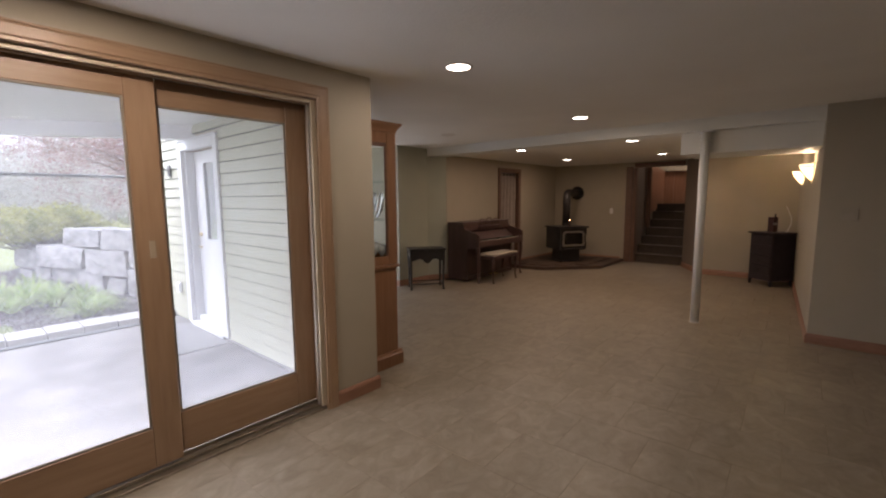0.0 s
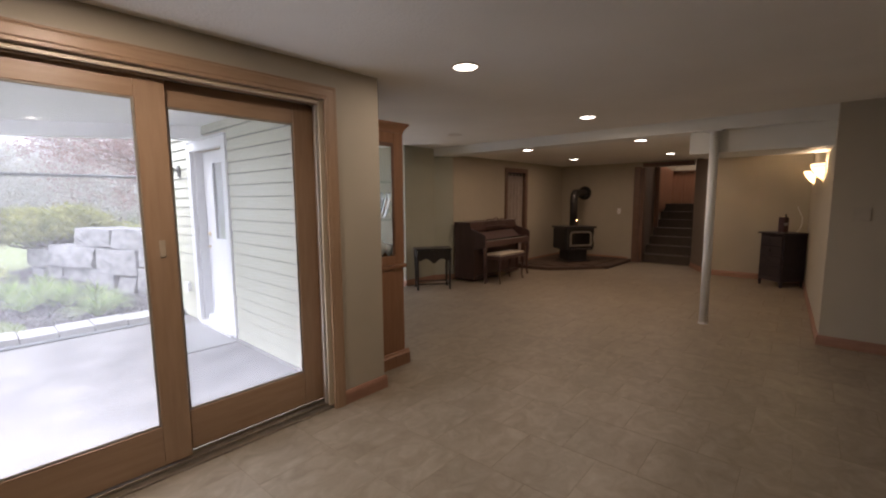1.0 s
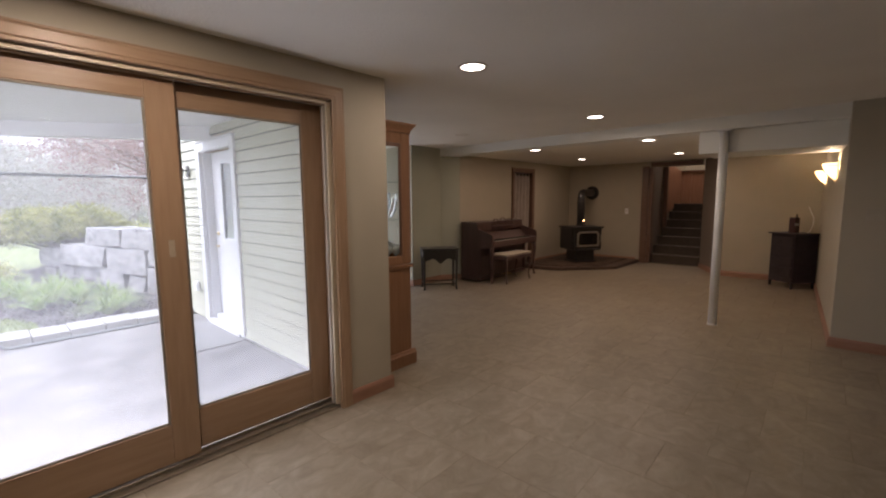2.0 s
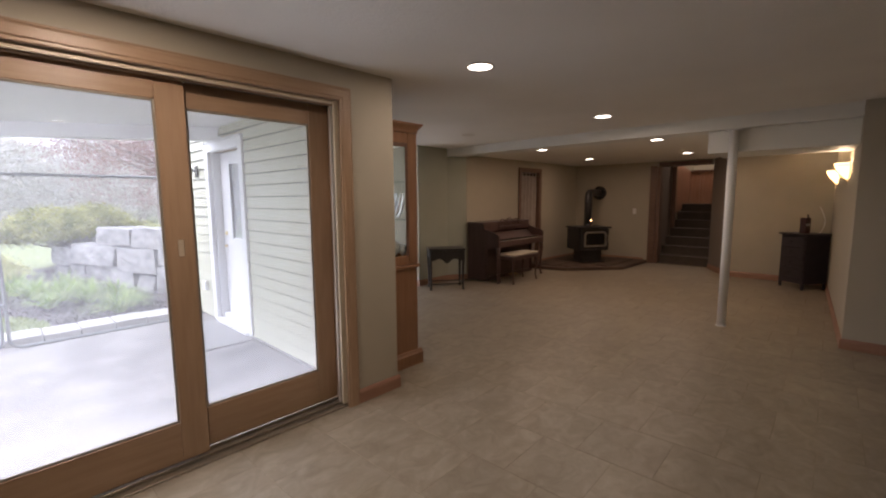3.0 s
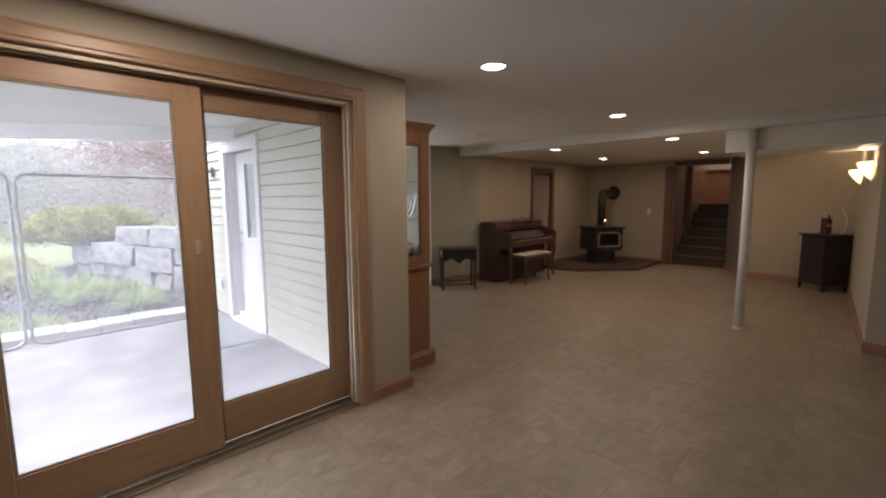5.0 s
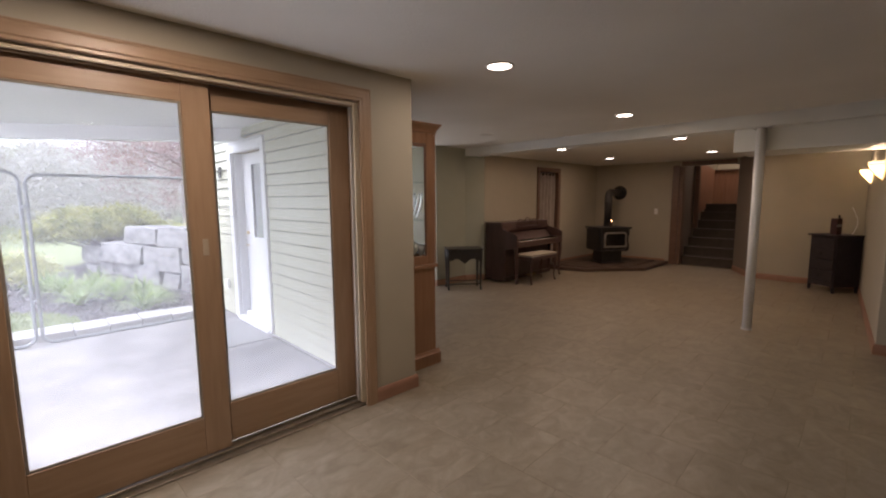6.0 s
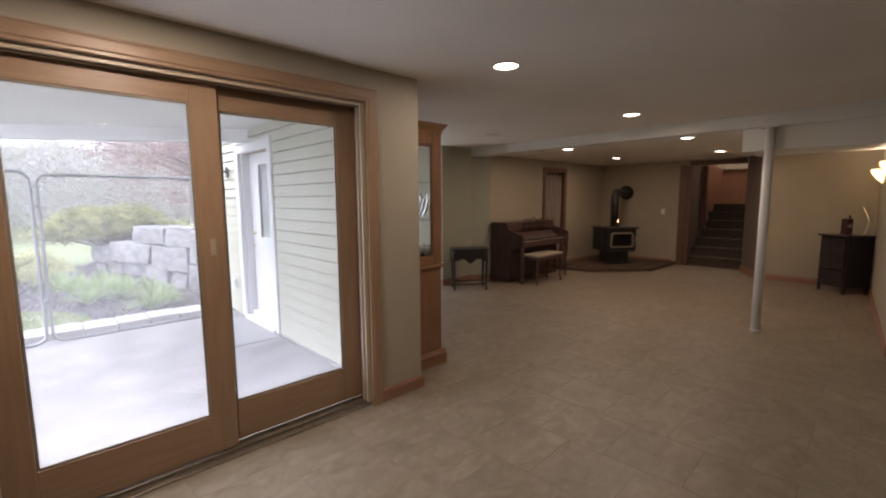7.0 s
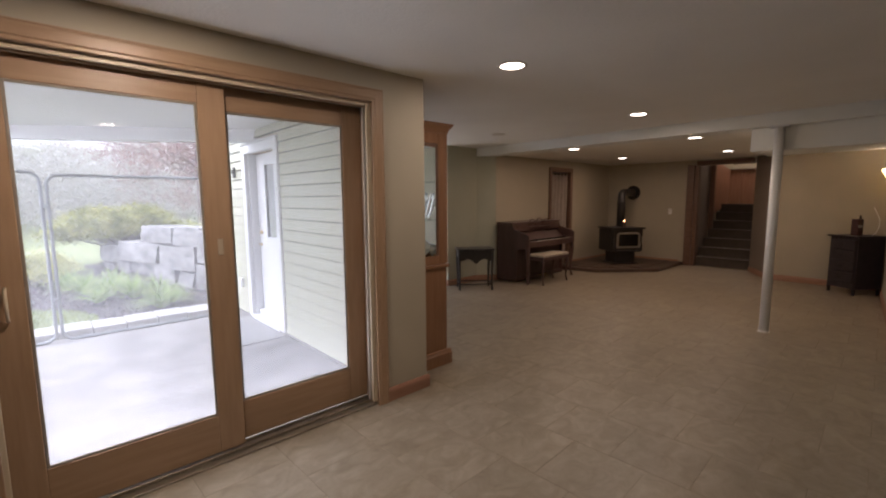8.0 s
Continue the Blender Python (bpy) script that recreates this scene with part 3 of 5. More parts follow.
# ---- piano and bench ----
M_WALNUT = mat("dark_walnut", (0.062, 0.035, 0.031), (0.102, 0.060, 0.052), 8, 0.3, stretch=(7, 1, 1), bump=0.05, bump_scale=90)
M_WALNUTZ = mat("dark_walnut_upright", (0.058, 0.033, 0.029), (0.094, 0.055, 0.047), 8, 0.33, stretch=(1, 1, 0.15))
M_IVORY = mat("ivory_keys", (0.62, 0.58, 0.48), (0.68, 0.64, 0.54), 10, 0.25)
M_KEYS = mat("black_keys", (0.012, 0.012, 0.012), (0.02, 0.02, 0.02), 10, 0.25)
piano = empty("piano", pose(5.70, 4.16, 0), "dark walnut spinet piano with open music desk", "piano")
PW, PD = 1.40, 0.66
for x in (0.0, PW - 0.032):
    b = bmesh.new()
    outl = [(0.24, 0.03), (PD, 0.03), (PD, 0.985), (0.33, 0.985), (0.30, 0.90), (0.05, 0.83), (0.0, 0.80), (0.0, 0.60), (0.24, 0.56)]
    lo = [b.verts.new((x, y, z)) for y, z in outl]
    hi = [b.verts.new((x + 0.032, y, z)) for y, z in outl]
    n = len(outl)
    b.faces.new(lo)
    b.faces.new(hi)
    for i in range(n):
        b.faces.new((lo[i], lo[(i + 1) % n], hi[(i + 1) % n], hi[i]))
    bmesh.ops.recalc_face_normals(b, faces=b.faces[:])
    bmesh.ops.bevel(b, geom=b.edges[:], offset=0.004, segments=1, affect="EDGES")
    part("side_panel", b, M_WALNUTZ, piano)
part("lid", box(-0.012, PW + 0.012, 0.315, PD + 0.002, 0.986, 1.008, 0.006, seg=2), M_WALNUT, piano)
part("back", box(0.033, PW - 0.033, PD - 0.04, PD - 0.002, 0.04, 0.985), M_WALNUTZ, piano)
part("lower_panel", box(0.033, PW - 0.033, 0.27, 0.29, 0.09, 0.6, 0.003), M_WALNUTZ, piano)
part("bottom_board", box(0.033, PW - 0.033, 0.25, 0.6, 0.03, 0.088, 0.003), M_WALNUT, piano)
part("key_bed", box(0.033, PW - 0.033, 0.005, 0.31, 0.605, 0.66, 0.004), M_WALNUT, piano)
part("key_slip", box(0.033, PW - 0.033, -0.006, 0.012, 0.61, 0.705, 0.004), M_WALNUT, piano)
b = bmesh.new()
for i in range(52):
    x0 = 0.085 + i * 0.0238
    box(x0, x0 + 0.0226, 0.03, 0.175, 0.68, 0.70, bm=b)
part("white_keys", b, M_IVORY, piano)
b = bmesh.new()
for i in range(51):
    if i % 7 in (0, 1, 3, 4, 5):
        x0 = 0.085 + i * 0.0238 + 0.0175
        box(x0, x0 + 0.011, 0.08, 0.175, 0.70, 0.712, bm=b)
part("black_keys", b, M_KEYS, piano)
part("key_block", box(0.034, 0.083, 0.015, 0.18, 0.662, 0.72, 0.003), M_WALNUT, piano)
part("key_block", box(PW - 0.075, PW - 0.034, 0.015, 0.18, 0.662, 0.72, 0.003), M_WALNUT, piano)
b = box(-0.655, 0.655, -0.008, 0.008, 0, 0.21, 0.004)
fb = part("fallboard", b, M_WALNUT, piano)
fb.matrix_world = pose(5.70 + PW / 2, 4.16 + 0.19, 0.70, -50, 0, 0)
b = box(-0.665, 0.665, -0.01, 0.01, 0, 0.13, 0.004)
fp = part("front_panel", b, M_WALNUT, piano)
fp.matrix_world = pose(5.70 + PW / 2, 4.16 + 0.318, 0.86, -3, 0, 0)
# fretwork music desk
desk = empty("music_desk", pose(0, 0, 0), "", "")
desk.parent = piano
part("ledge", box(0.40, 1.04, 0.27, 0.312, 0.915, 0.928, 0.004), M_WALNUT, desk)
for i in range(3):
    cx = 0.51 + 0.21 * i
    arc = [(cx + 0.105 * math.cos(a * math.pi / 12), 0.30, 0.935 + (0.115 + 0.02 * (i == 1)) * math.sin(a * math.pi / 12)) for a in range(13)]
    part("scroll_rail", tube(arc, 0.008, 6), M_WALNUT, desk)
    arc = [(cx + 0.035 * math.cos(a * math.pi / 8), 0.30, 0.975 + 0.035 * math.sin(a * math.pi / 8)) for a in range(17)]
    part("scroll_ring", tube(arc, 0.006, 6), M_WALNUT, desk)


def cabriole(x, y, z1, s, material, parent, sx=1):
    pts = [(x, y, z1), (x - 0.006 * sx, y - 0.012, z1 - 0.12 * s), (x, y, z1 - 0.3 * s), (x + 0.006 * sx, y + 0.008, 0.09), (x, y - 0.008, 0.03), (x, y - 0.014, 0.0)]
    part("leg", tube(pts, [0.034 * s, 0.032 * s, 0.021 * s, 0.015 * s, 0.018 * s, 0.024 * s], 10), material, parent, smooth=True)


cabriole(0.03, 0.035, 0.61, 1.0, M_WALNUT, piano)
cabriole(PW - 0.03, 0.035, 0.61, 1.0, M_WALNUT, piano, -1)
for x in (0.64, 0.72, 0.80):
    part("pedal", tube([(x, 0.27, 0.07), (x, 0.2, 0.065), (x, 0.16, 0.055)], [0.008, 0.01, 0.013], 8), M_BRASS, piano)

bench = empty("piano_bench", pose(5.82, 3.95, 0), "walnut piano bench with a pale cushioned seat", "bench")
part("seat_frame", box(0.0, 0.78, 0.0, 0.34, 0.40, 0.455, 0.006), M_WALNUT, bench)
M_CUSH = mat("ivory_upholstery", (0.38, 0.335, 0.26), (0.45, 0.40, 0.32), 30, 0.85, bump=0.2, bump_scale=160)
part("cushion", box(0.01, 0.77, 0.008, 0.332, 0.456, 0.495, 0.016, seg=3), M_CUSH, bench, "ivory upholstered cushion", True)
for x, sx in ((0.04, 1), (0.74, -1)):
    for y in (0.035, 0.305):
        cabriole(x, y, 0.42, 0.75, M_WALNUT, bench, sx)

# ---- curtained opening behind the piano ----
open2 = empty("window_2", pose(0, 0, 0), "oak cased doorway covered by a hanging curtain", "doorway", kind="structure")
casing(open2, 7.38, 8.05, 1.93, 4.858, -1, 0.085, M_DKTRIM)
part("lining", box(7.291, 7.38, 4.862, 5.11, 0, 1.999), M_DKTRIM, open2)
part("lining", box(8.05, 8.139, 4.862, 5.11, 0, 1.999), M_DKTRIM, open2)
part("lining", box(7.381, 8.049, 4.862, 5.11, 1.93, 1.999), M_DKTRIM, open2)
curtain = empty("curtain", pose(0, 0, 0), "grey taupe grommet curtain hanging on a rod", "curtain")
M_CLOTH = mat("taupe_cloth", (0.28, 0.235, 0.205), (0.33, 0.28, 0.245), 60, 0.9, bump=0.1, bump_scale=300)
b = bmesh.new()
cols = []
for i in range(97):
    u = i / 96
    x = 7.388 + 0.65 * u
    col = []
    for j in range(9):
        z = 1.915 - 1.875 * j / 8
        amp = 0.028 + 0.008 * math.sin(j * 1.3)
        col.append(b.verts.new((x + 0.012 * math.sin(j * 0.9 + u * 5) + 0.05 * (1 - u) * (j / 8), 4.915 + amp * math.sin(u * 2 * math.pi * 5 + 0.25 * j), z)))
    cols.append(col)
for a, c in zip(cols, cols[1:]):
    for j in range(8):
        b.faces.new((a[j], a[j + 1], c[j + 1], c[j]))
cl = part("cloth", b, M_CLOTH, curtain, smooth=True)
so = cl.modifiers.new("thickness", "SOLIDIFY")
so.thickness = 0.003
part("rod", tube([(7.382, 4.915, 1.888), (8.048, 4.915, 1.888)], 0.009, 10), M_DARK, curtain)
for i in range(5):
    part("grommet", lathe([(0.016, -0.003), (0.024, -0.003), (0.024, 0.003), (0.016, 0.003)], 14, None, pose(7.45 + 0.126 * i, 4.905, 1.888, 0, 90, 0)), M_DARK, curtain)

# ---- hearth and stove ----
M_SLATE = mat("brown_slate", (0.055, 0.035, 0.026), (0.11, 0.07, 0.05), 7, 0.55, bump=0.3, bump_scale=20, vary=0.2)
M_IRON = mat("black_stove_steel", (0.027, 0.025, 0.025), (0.042, 0.039, 0.038), 14, 0.42, 0.3, bump=0.08)
M_NICKEL = mat("brushed_trim", (0.40, 0.37, 0.31), (0.5, 0.46, 0.4), 20, 0.35, 0.8)
HP = [(7.42, 4.855), (7.60, 3.97), (8.50, 3.19), (9.775, 3.19), (9.775, 4.855)]
hearth = empty("hearth", pose(0, 0, 0), "raised corner hearth paved with brown slate", "hearth")
part("hearth_base", prism(HP, 0.001, 0.062, bev=0.006), M_SLATE, hearth)


def inside(x, y, poly, grow):
    s = 1e9
    n = len(poly)
    for i in range(n):
        (x0, y0), (x1, y1) = poly[i], poly[(i + 1) % n]
        s = min(s, ((x1 - x0) * (y - y0) - (y1 - y0) * (x - x0)) / math.hypot(x1 - x0, y1 - y0))
    return s > grow


for i in range(9):
    for j in range(7):
        x, y = 7.42 + 0.27 * (i + 0.5) + 0.06 * (j % 2), 3.14 + 0.27 * (j + 0.5)
        if inside(x, y, HP, 0.13):
            part("slate", box(x - 0.128, x + 0.128, y - 0.128, y + 0.128, 0.0625, 0.078 + 0.004 * random.random(), 0.004), M_SLATE, hearth)

SM = pose(8.65, 4.01, 0.082, 0, 0, -33)
stove = empty("wood_stove", SM, "black pedestal wood stove with a nickel framed glass door", "wood stove")
part("pedestal", box(-0.22, 0.22, -0.17, 0.20, 0.012, 0.25, 0.012), M_IRON, stove)
part("pedestal_foot", box(-0.26, 0.26, -0.21, 0.24, 0.0, 0.022, 0.006), M_IRON, stove)
part("ash_lip", box(-0.24, 0.24, -0.325, -0.255, 0.255, 0.285, 0.008), M_IRON, stove)
part("firebox", box(-0.32, 0.32, -0.25, 0.27, 0.251, 0.70, 0.02, seg=2), M_IRON, stove)
part("side_shield", box(-0.345, -0.325, -0.22, 0.25, 0.27, 0.69, 0.006), M_IRON, stove)
part("side_shield", box(0.325, 0.345, -0.22, 0.25, 0.27, 0.69, 0.006), M_IRON, stove)
part("top_plate", box(-0.36, 0.36, -0.285, 0.30, 0.7005, 0.735, 0.010, seg=2), M_IRON, stove)
sd = empty("stove_door", pose(0, 0, 0), "", "")
sd.parent = stove
x0, x1, z0, z1, c = -0.25, 0.25, 0.33, 0.64, 0.05
b = bmesh.new()
outer = [(x0, z0), (x1, z0), (x1, z1 - c), (x1 - c, z1), (x0 + c, z1), (x0, z1 - c)]
inner = [(x0 + 0.034, z0 + 0.034), (x1 - 0.034, z0 + 0.034), (x1 - 0.034, z1 - c - 0.015), (x1 - c - 0.015, z1 - 0.034), (x0 + c + 0.015, z1 - 0.034), (x0 + 0.034, z1 - c - 0.015)]
vo = [[b.verts.new((x, yy, z)) for x, z in pts] for pts, yy in ((outer, -0.252), (outer, -0.278), (inner, -0.278), (inner, -0.252))]
for i in range(4):
    for k in range(6):
        b.faces.new((vo[i][k], vo[i][(k + 1) % 6], vo[(i + 1) % 4][(k + 1) % 6], vo[(i + 1) % 4][k]))
bmesh.ops.recalc_face_normals(b, faces=b.faces[:])
part("door_frame", b, M_NICKEL, sd, "brushed nickel door frame")
part("door_glass", box(x0 + 0.03, x1 - 0.03, -0.266, -0.255, z0 + 0.03, z1 - 0.03), mat("sooty_glass", (0.012, 0.010, 0.008), (0.022, 0.018, 0.015), 6, 0.12), sd, "sooty dark glass")
part("door_handle", tube([(0.265, -0.28, 0.42), (0.275, -0.305, 0.43), (0.275, -0.305, 0.55), (0.265, -0.28, 0.56)], 0.008, 8), M_NICKEL, sd)
part("hinge", tube([(0.256, -0.272, 0.36), (0.256, -0.272, 0.40)], 0.008, 8), M_NICKEL, sd)
# flue: up from the top, elbow, level run to the wall thimble
FX, FY = 8.78, 4.09
flue = empty("stove_pipe", pose(0, 0, 0), "black stove pipe with an elbow into the wall", "stove pipe")
b = tube([(FX, FY, 0.8175), (FX, FY, 1.36), (FX + 0.015, FY + 0.003, 1.44), (FX + 0.06, FY + 0.012, 1.495), (FX + 0.14, FY + 0.028, 1.515), (9.745, FY + 0.2, 1.515)], 0.078, 20)
part("pipe", b, M_IRON, flue, smooth=True)
for z in (0.825, 1.30):
    part("pipe_collar", lathe([(0.079, 0), (0.085, 0.004), (0.085, 0.03), (0.079, 0.034)], 20, None, pose(FX, FY, z)), M_IRON, flue)
part("thimble_ring", lathe([(0.08, 0), (0.155, 0), (0.155, 0.02), (0.14, 0.03), (0.08, 0.03)], 28, None, pose(9.778, FY + 0.2, 1.515, 0, -90, 0)), M_IRON, flue)

candle = empty("votive_candle", SM @ pose(-0.06, -0.19, 0.7355), "small lit candle in a glass cup on the stove", "candle")
part("cup", lathe([(0.026, 0), (0.03, 0.06), (0.034, 0.115), (0.031, 0.115), (0.028, 0.09), (0.0, 0.08)], 16), M_SLATE, candle)
part("flame", lathe([(0.002, 0.116), (0.009, 0.123), (0.008, 0.132), (0.002, 0.147)], 10), glow("flame", (1.0, 0.5, 0.18), 3.5), candle, "small orange flame")

# ---- stairs ----
M_CARPET = mat("dark_stair_carpet", (0.07, 0.056, 0.045), (0.105, 0.084, 0.069), 60, 0.95, bump=0.3, bump_scale=300)
M_NOSE = mat("stair_nosing", (0.14, 0.115, 0.09), (0.18, 0.15, 0.12), 30, 0.7)
stairs = tagged(empty("stairs", pose(0, 0, 0), "carpeted basement stairs going up between walls", "stairs"), kind="structure")
for i in range(7):
    x = 9.93 + 0.26 * i
    part("riser", box(x, x + 0.27 if i < 6 else x + 0.8, 2.03, 3.02, 0.0 if i == 0 else 0.178 * i - 0.05, 0.178 * (i + 1) - 0.025), M_CARPET, stairs)
    part("tread", box(x - 0.028, x + 0.26 if i < 6 else x + 0.8, 2.031, 3.019, 0.178 * (i + 1) - 0.0248, 0.178 * (i + 1), 0.008, seg=2), M_CARPET, stairs)
    part("nosing", box(x - 0.032, x - 0.005, 2.04, 3.01, 0.178 * (i + 1) + 0.0005, 0.178 * (i + 1) + 0.006, 0.002), M_NOSE, stairs)
structure("wall_stair_left", box(9.92, 10.66, 3.02, 3.16, -0.1, 3.6), M_UMBER, "umber wall on the far side of the stairs", "wall")
structure("wall_stair_upper", box(10.66, 12.4, 3.02, 3.16, -0.1, 3.6), M_WALL, "painted wall above the landing panelling", "wall")
structure("wall_landing", box(12.4, 12.52, 1.8, 3.2, -0.1, 3.6), M_WALL, "painted wall above the stair landing", "wall")
structure("ceiling_landing", box(9.92, 12.52, 1.8, 3.2, 3.6, 3.7), M_CEIL, "painted ceiling over the stairs", "ceiling")
structure("wall_header", box(9.79, 9.915, 1.94, 3.2, 2.352, 3.6), M_WALL, "painted wall above the stair opening", "wall")
oak = empty("stair_panelling", pose(0, 0, 0), "reddish oak panelled half wall at the landing", "panelling", kind="structure")
M_REDOAK = mat("reddish_oak", (0.29, 0.145, 0.085), (0.36, 0.19, 0.115), 8, 0.4, stretch=(1, 5, 0.4))
for i in range(4):
    y0 = 2.03 + 0.247 * i
    part("panel", box(12.05, 12.08, y0, y0 + 0.244, 1.247, 2.03, 0.004), M_REDOAK, oak)
part("cap_rail", box(12.02, 12.11, 2.03, 2.985, 2.031, 2.06, 0.006), M_DKTRIM, oak)
b = bmesh.new()
lo = [(10.75, 1.0), (12.04, 1.25), (12.04, 2.05), (10.75, 2.20)]
va = [b.verts.new((x, 2.99, z)) for x, z in lo]
vb = [b.verts.new((x, 3.016, z)) for x, z in lo]
b.faces.new(va)
b.faces.new(vb)
for i in range(4):
    b.faces.new((va[i], va[(i + 1) % 4], vb[(i + 1) % 4], vb[i]))
bmesh.ops.recalc_face_normals(b, faces=b.faces[:])
part("side_panel", b, M_REDOAK, oak)
part("newel", box(10.66, 10.75, 2.93, 3.018, 0.72, 2.25, 0.006), M_DKTRIM, oak)
stair_case = empty("door_3", pose(0, 0, 0), "oak casing round the stair opening", "doorway", kind="structure")
part("casing", box(9.752, 9.778, 3.05, 3.185, 0.001, 2.06, 0.004), M_DKTRIM, stair_case)
part("jamb", box(9.779, 9.918, 2.98, 3.0495, 0.001, 2.035, 0.002), M_DKTRIM, stair_case)
part("head_casing", box(9.756, 9.778, 2.06, 3.02, 2.042, 2.13, 0.004), M_DKTRIM, stair_case)
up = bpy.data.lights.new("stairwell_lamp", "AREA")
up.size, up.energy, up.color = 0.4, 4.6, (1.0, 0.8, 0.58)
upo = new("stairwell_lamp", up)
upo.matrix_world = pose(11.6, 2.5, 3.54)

# ---- chest in the corner, box and cord ----
chest = empty("chest", pose(8.62, 0.51, 0, 0, 0, -131), "black painted small chest of drawers standing cornerwise", "chest")
M_BLACK = mat("black_paint", (0.020, 0.014, 0.019), (0.032, 0.023, 0.029), 10, 0.4)
# slightly lighter black for drawer fronts and skirt
M_BLACK2 = mat("lighter_black_paint", (0.027, 0.021, 0.024), (0.043, 0.034, 0.037), 10, 0.45)
part("carcass", box(-0.21, 0.21, -0.19, 0.21, 0.09, 0.825, 0.006), M_BLACK, chest)
part("chest_top", box(-0.24, 0.24, -0.225, 0.23, 0.8255, 0.85, 0.008, seg=2), M_BLACK, chest)
part("skirt", box(-0.2, 0.2, -0.2, -0.191, 0.09, 0.16, 0.003), M_BLACK2, chest)
for x in (-0.19, 0.19):
    for y in (-0.175, 0.19):
        part("foot", tube([(x, y, 0.0), (x, y, 0.09)], [0.018, 0.026], 10), M_BLACK, chest)
for i in range(4):
    dz = 0.175 + 0.158 * i
    dr = part("drawer", box(-0.192, 0.192, -0.208, -0.191, dz, dz + 0.148, 0.005), M_BLACK2, chest)
    part("knob", lathe([(0.006, 0), (0.009, 0.01), (0.014, 0.018), (0.009, 0.026)], 12, None, pose(0, -0.2085, dz + 0.075, 90, 0, 0)), M_DARK, dr)

bx = empty("gift_box", pose(8.58, 0.52, 0.8505, 0, 0, -30), "dark red bottle box with a pale label on the chest", "box")
part("carton", box(-0.05, 0.05, -0.045, 0.045, 0, 0.235, 0.004), mat("maroon_card", (0.04, 0.012, 0.012), (0.06, 0.02, 0.018), 9, 0.5), bx)
part("label_band", box(-0.051, 0.03, -0.047, -0.0455, 0.11, 0.15), mat("label_grey", (0.3, 0.28, 0.26), (0.4, 0.37, 0.34), 20, 0.6), bx, "pale label band")
part("bottle_neck", lathe([(0.03, 0), (0.03, 0.18), (0.012, 0.22), (0.012, 0.285)], 16, None, pose(0.075, 0.02, 0)), M_BLACK, bx)
cord = [(8.66, 0.36, 0.852), (8.66, 0.33, 0.88), (8.65, 0.30, 0.98), (8.64, 0.30, 1.08), (8.66, 0.34, 1.18), (8.68, 0.37, 1.25)]
tagged(part("white_cord", tube(cord, 0.005, 8), M_WHITE), "stiff white cable curling up from the chest", "cable")

# ---- sconces ----
M_SHADE = leafy(mat("alabaster_shade", (0.78, 0.68, 0.48), (0.86, 0.77, 0.58), 9, 0.45), 0.5)
M_SHADE.node_tree.nodes["Principled BSDF"].inputs["Emission Color"].default_value = (1.0, 0.82, 0.47, 1)
M_SHADE.node_tree.nodes["Principled BSDF"].inputs["Emission Strength"].default_value = 0.45


def sconce(x, watts):
    y = -0.01 + 0.0667 * (x - 5.38)
    ang = math.degrees(math.atan(0.0667))
    s = empty("wall_sconce", pose(x, y + 0.002, 1.765, 0, 0, ang), "half bowl glass wall sconce, lit, brass ribbed", "wall lamp", "sconces on the wall")
    b = bmesh.new()
    rows = []
    for i in range(9):
        f = i / 8
        r, z = 0.125 * math.sin(math.pi / 2 * f) ** 0.85 + 0.004, -0.185 * (1 - f) ** 1.15
        rows.append([b.verts.new((r * math.cos(k * math.pi / 16), 0.012 + 0.95 * r * math.sin(k * math.pi / 16), z)) for k in range(17)])
    for a, c in zip(rows, rows[1:]):
        for k in range(16):
            b.faces.new((a[k], a[k + 1], c[k + 1], c[k]))
    sh = part("shade", b, M_SHADE, s, "glowing alabaster half bowl", True)
    so = sh.modifiers.new("thickness", "SOLIDIFY")
    so.thickness = 0.005
    part("back_plate", box(-0.05, 0.05, 0.0, 0.010, -0.17, 0.02, 0.003), M_BRASS, s)
    rib = []
    for i in range(9):
        f = i / 8
        rib.append((0.0, 0.018 + 0.95 * (0.125 * math.sin(math.pi / 2 * f) ** 0.85 + 0.004), -0.185 * (1 - f) ** 1.15))
    part("rib", tube(rib, 0.004, 6), M_BRASS, s)
    band = [(0.130 * math.cos(k * math.pi / 16), 0.014 + 0.124 * math.sin(k * math.pi / 16), -0.03) for k in range(17)]
    part("band", tube(band, 0.004, 6), M_BRASS, s)
    part("finial", lathe([(0.004, -0.02), (0.012, -0.012), (0.008, 0)], 10, None, pose(0, 0.018, -0.186)), M_BRASS, s)
    d = bpy.data.lights.new("sconce_bulb", "POINT")
    d.energy, d.color, d.shadow_soft_size = watts, (1.0, 0.72, 0.42), 0.04
    lo = new("sconce_bulb", d)
    lo.matrix_world = s.matrix_world @ pose(0, 0.07, -0.03)


sconce(6.35, 1.2)
sconce(8.2, 2.8)

register = empty("ceiling_register", pose(8.93, 1.22, 2.15), "white metal air register at the ceiling edge", "air vent")
part("vent_frame", box(-0.1, 0.1, -0.23, 0.23, -0.05, -0.001, 0.004), M_WHITE, register)
for i in range(5):
    part("vane", box(-0.08 + 0.036 * i, -0.074 + 0.036 * i, -0.21, 0.21, -0.058, -0.051), M_WHITE, register)

# unseen flush light over the landing, added as a fitting for the stairwell lamp
fl = empty("added_landing_light", pose(11.6, 2.5, 3.6), "unseen round white flush light added over the stair landing", "ceiling light")
part("base", lathe([(0.19, -0.02), (0.2, -0.012), (0.2, 0.0)], 28), M_WHITE, fl)
part("diffuser", lathe([(0.12, -0.045), (0.17, -0.035), (0.185, -0.021)], 28), M_LENS, fl)


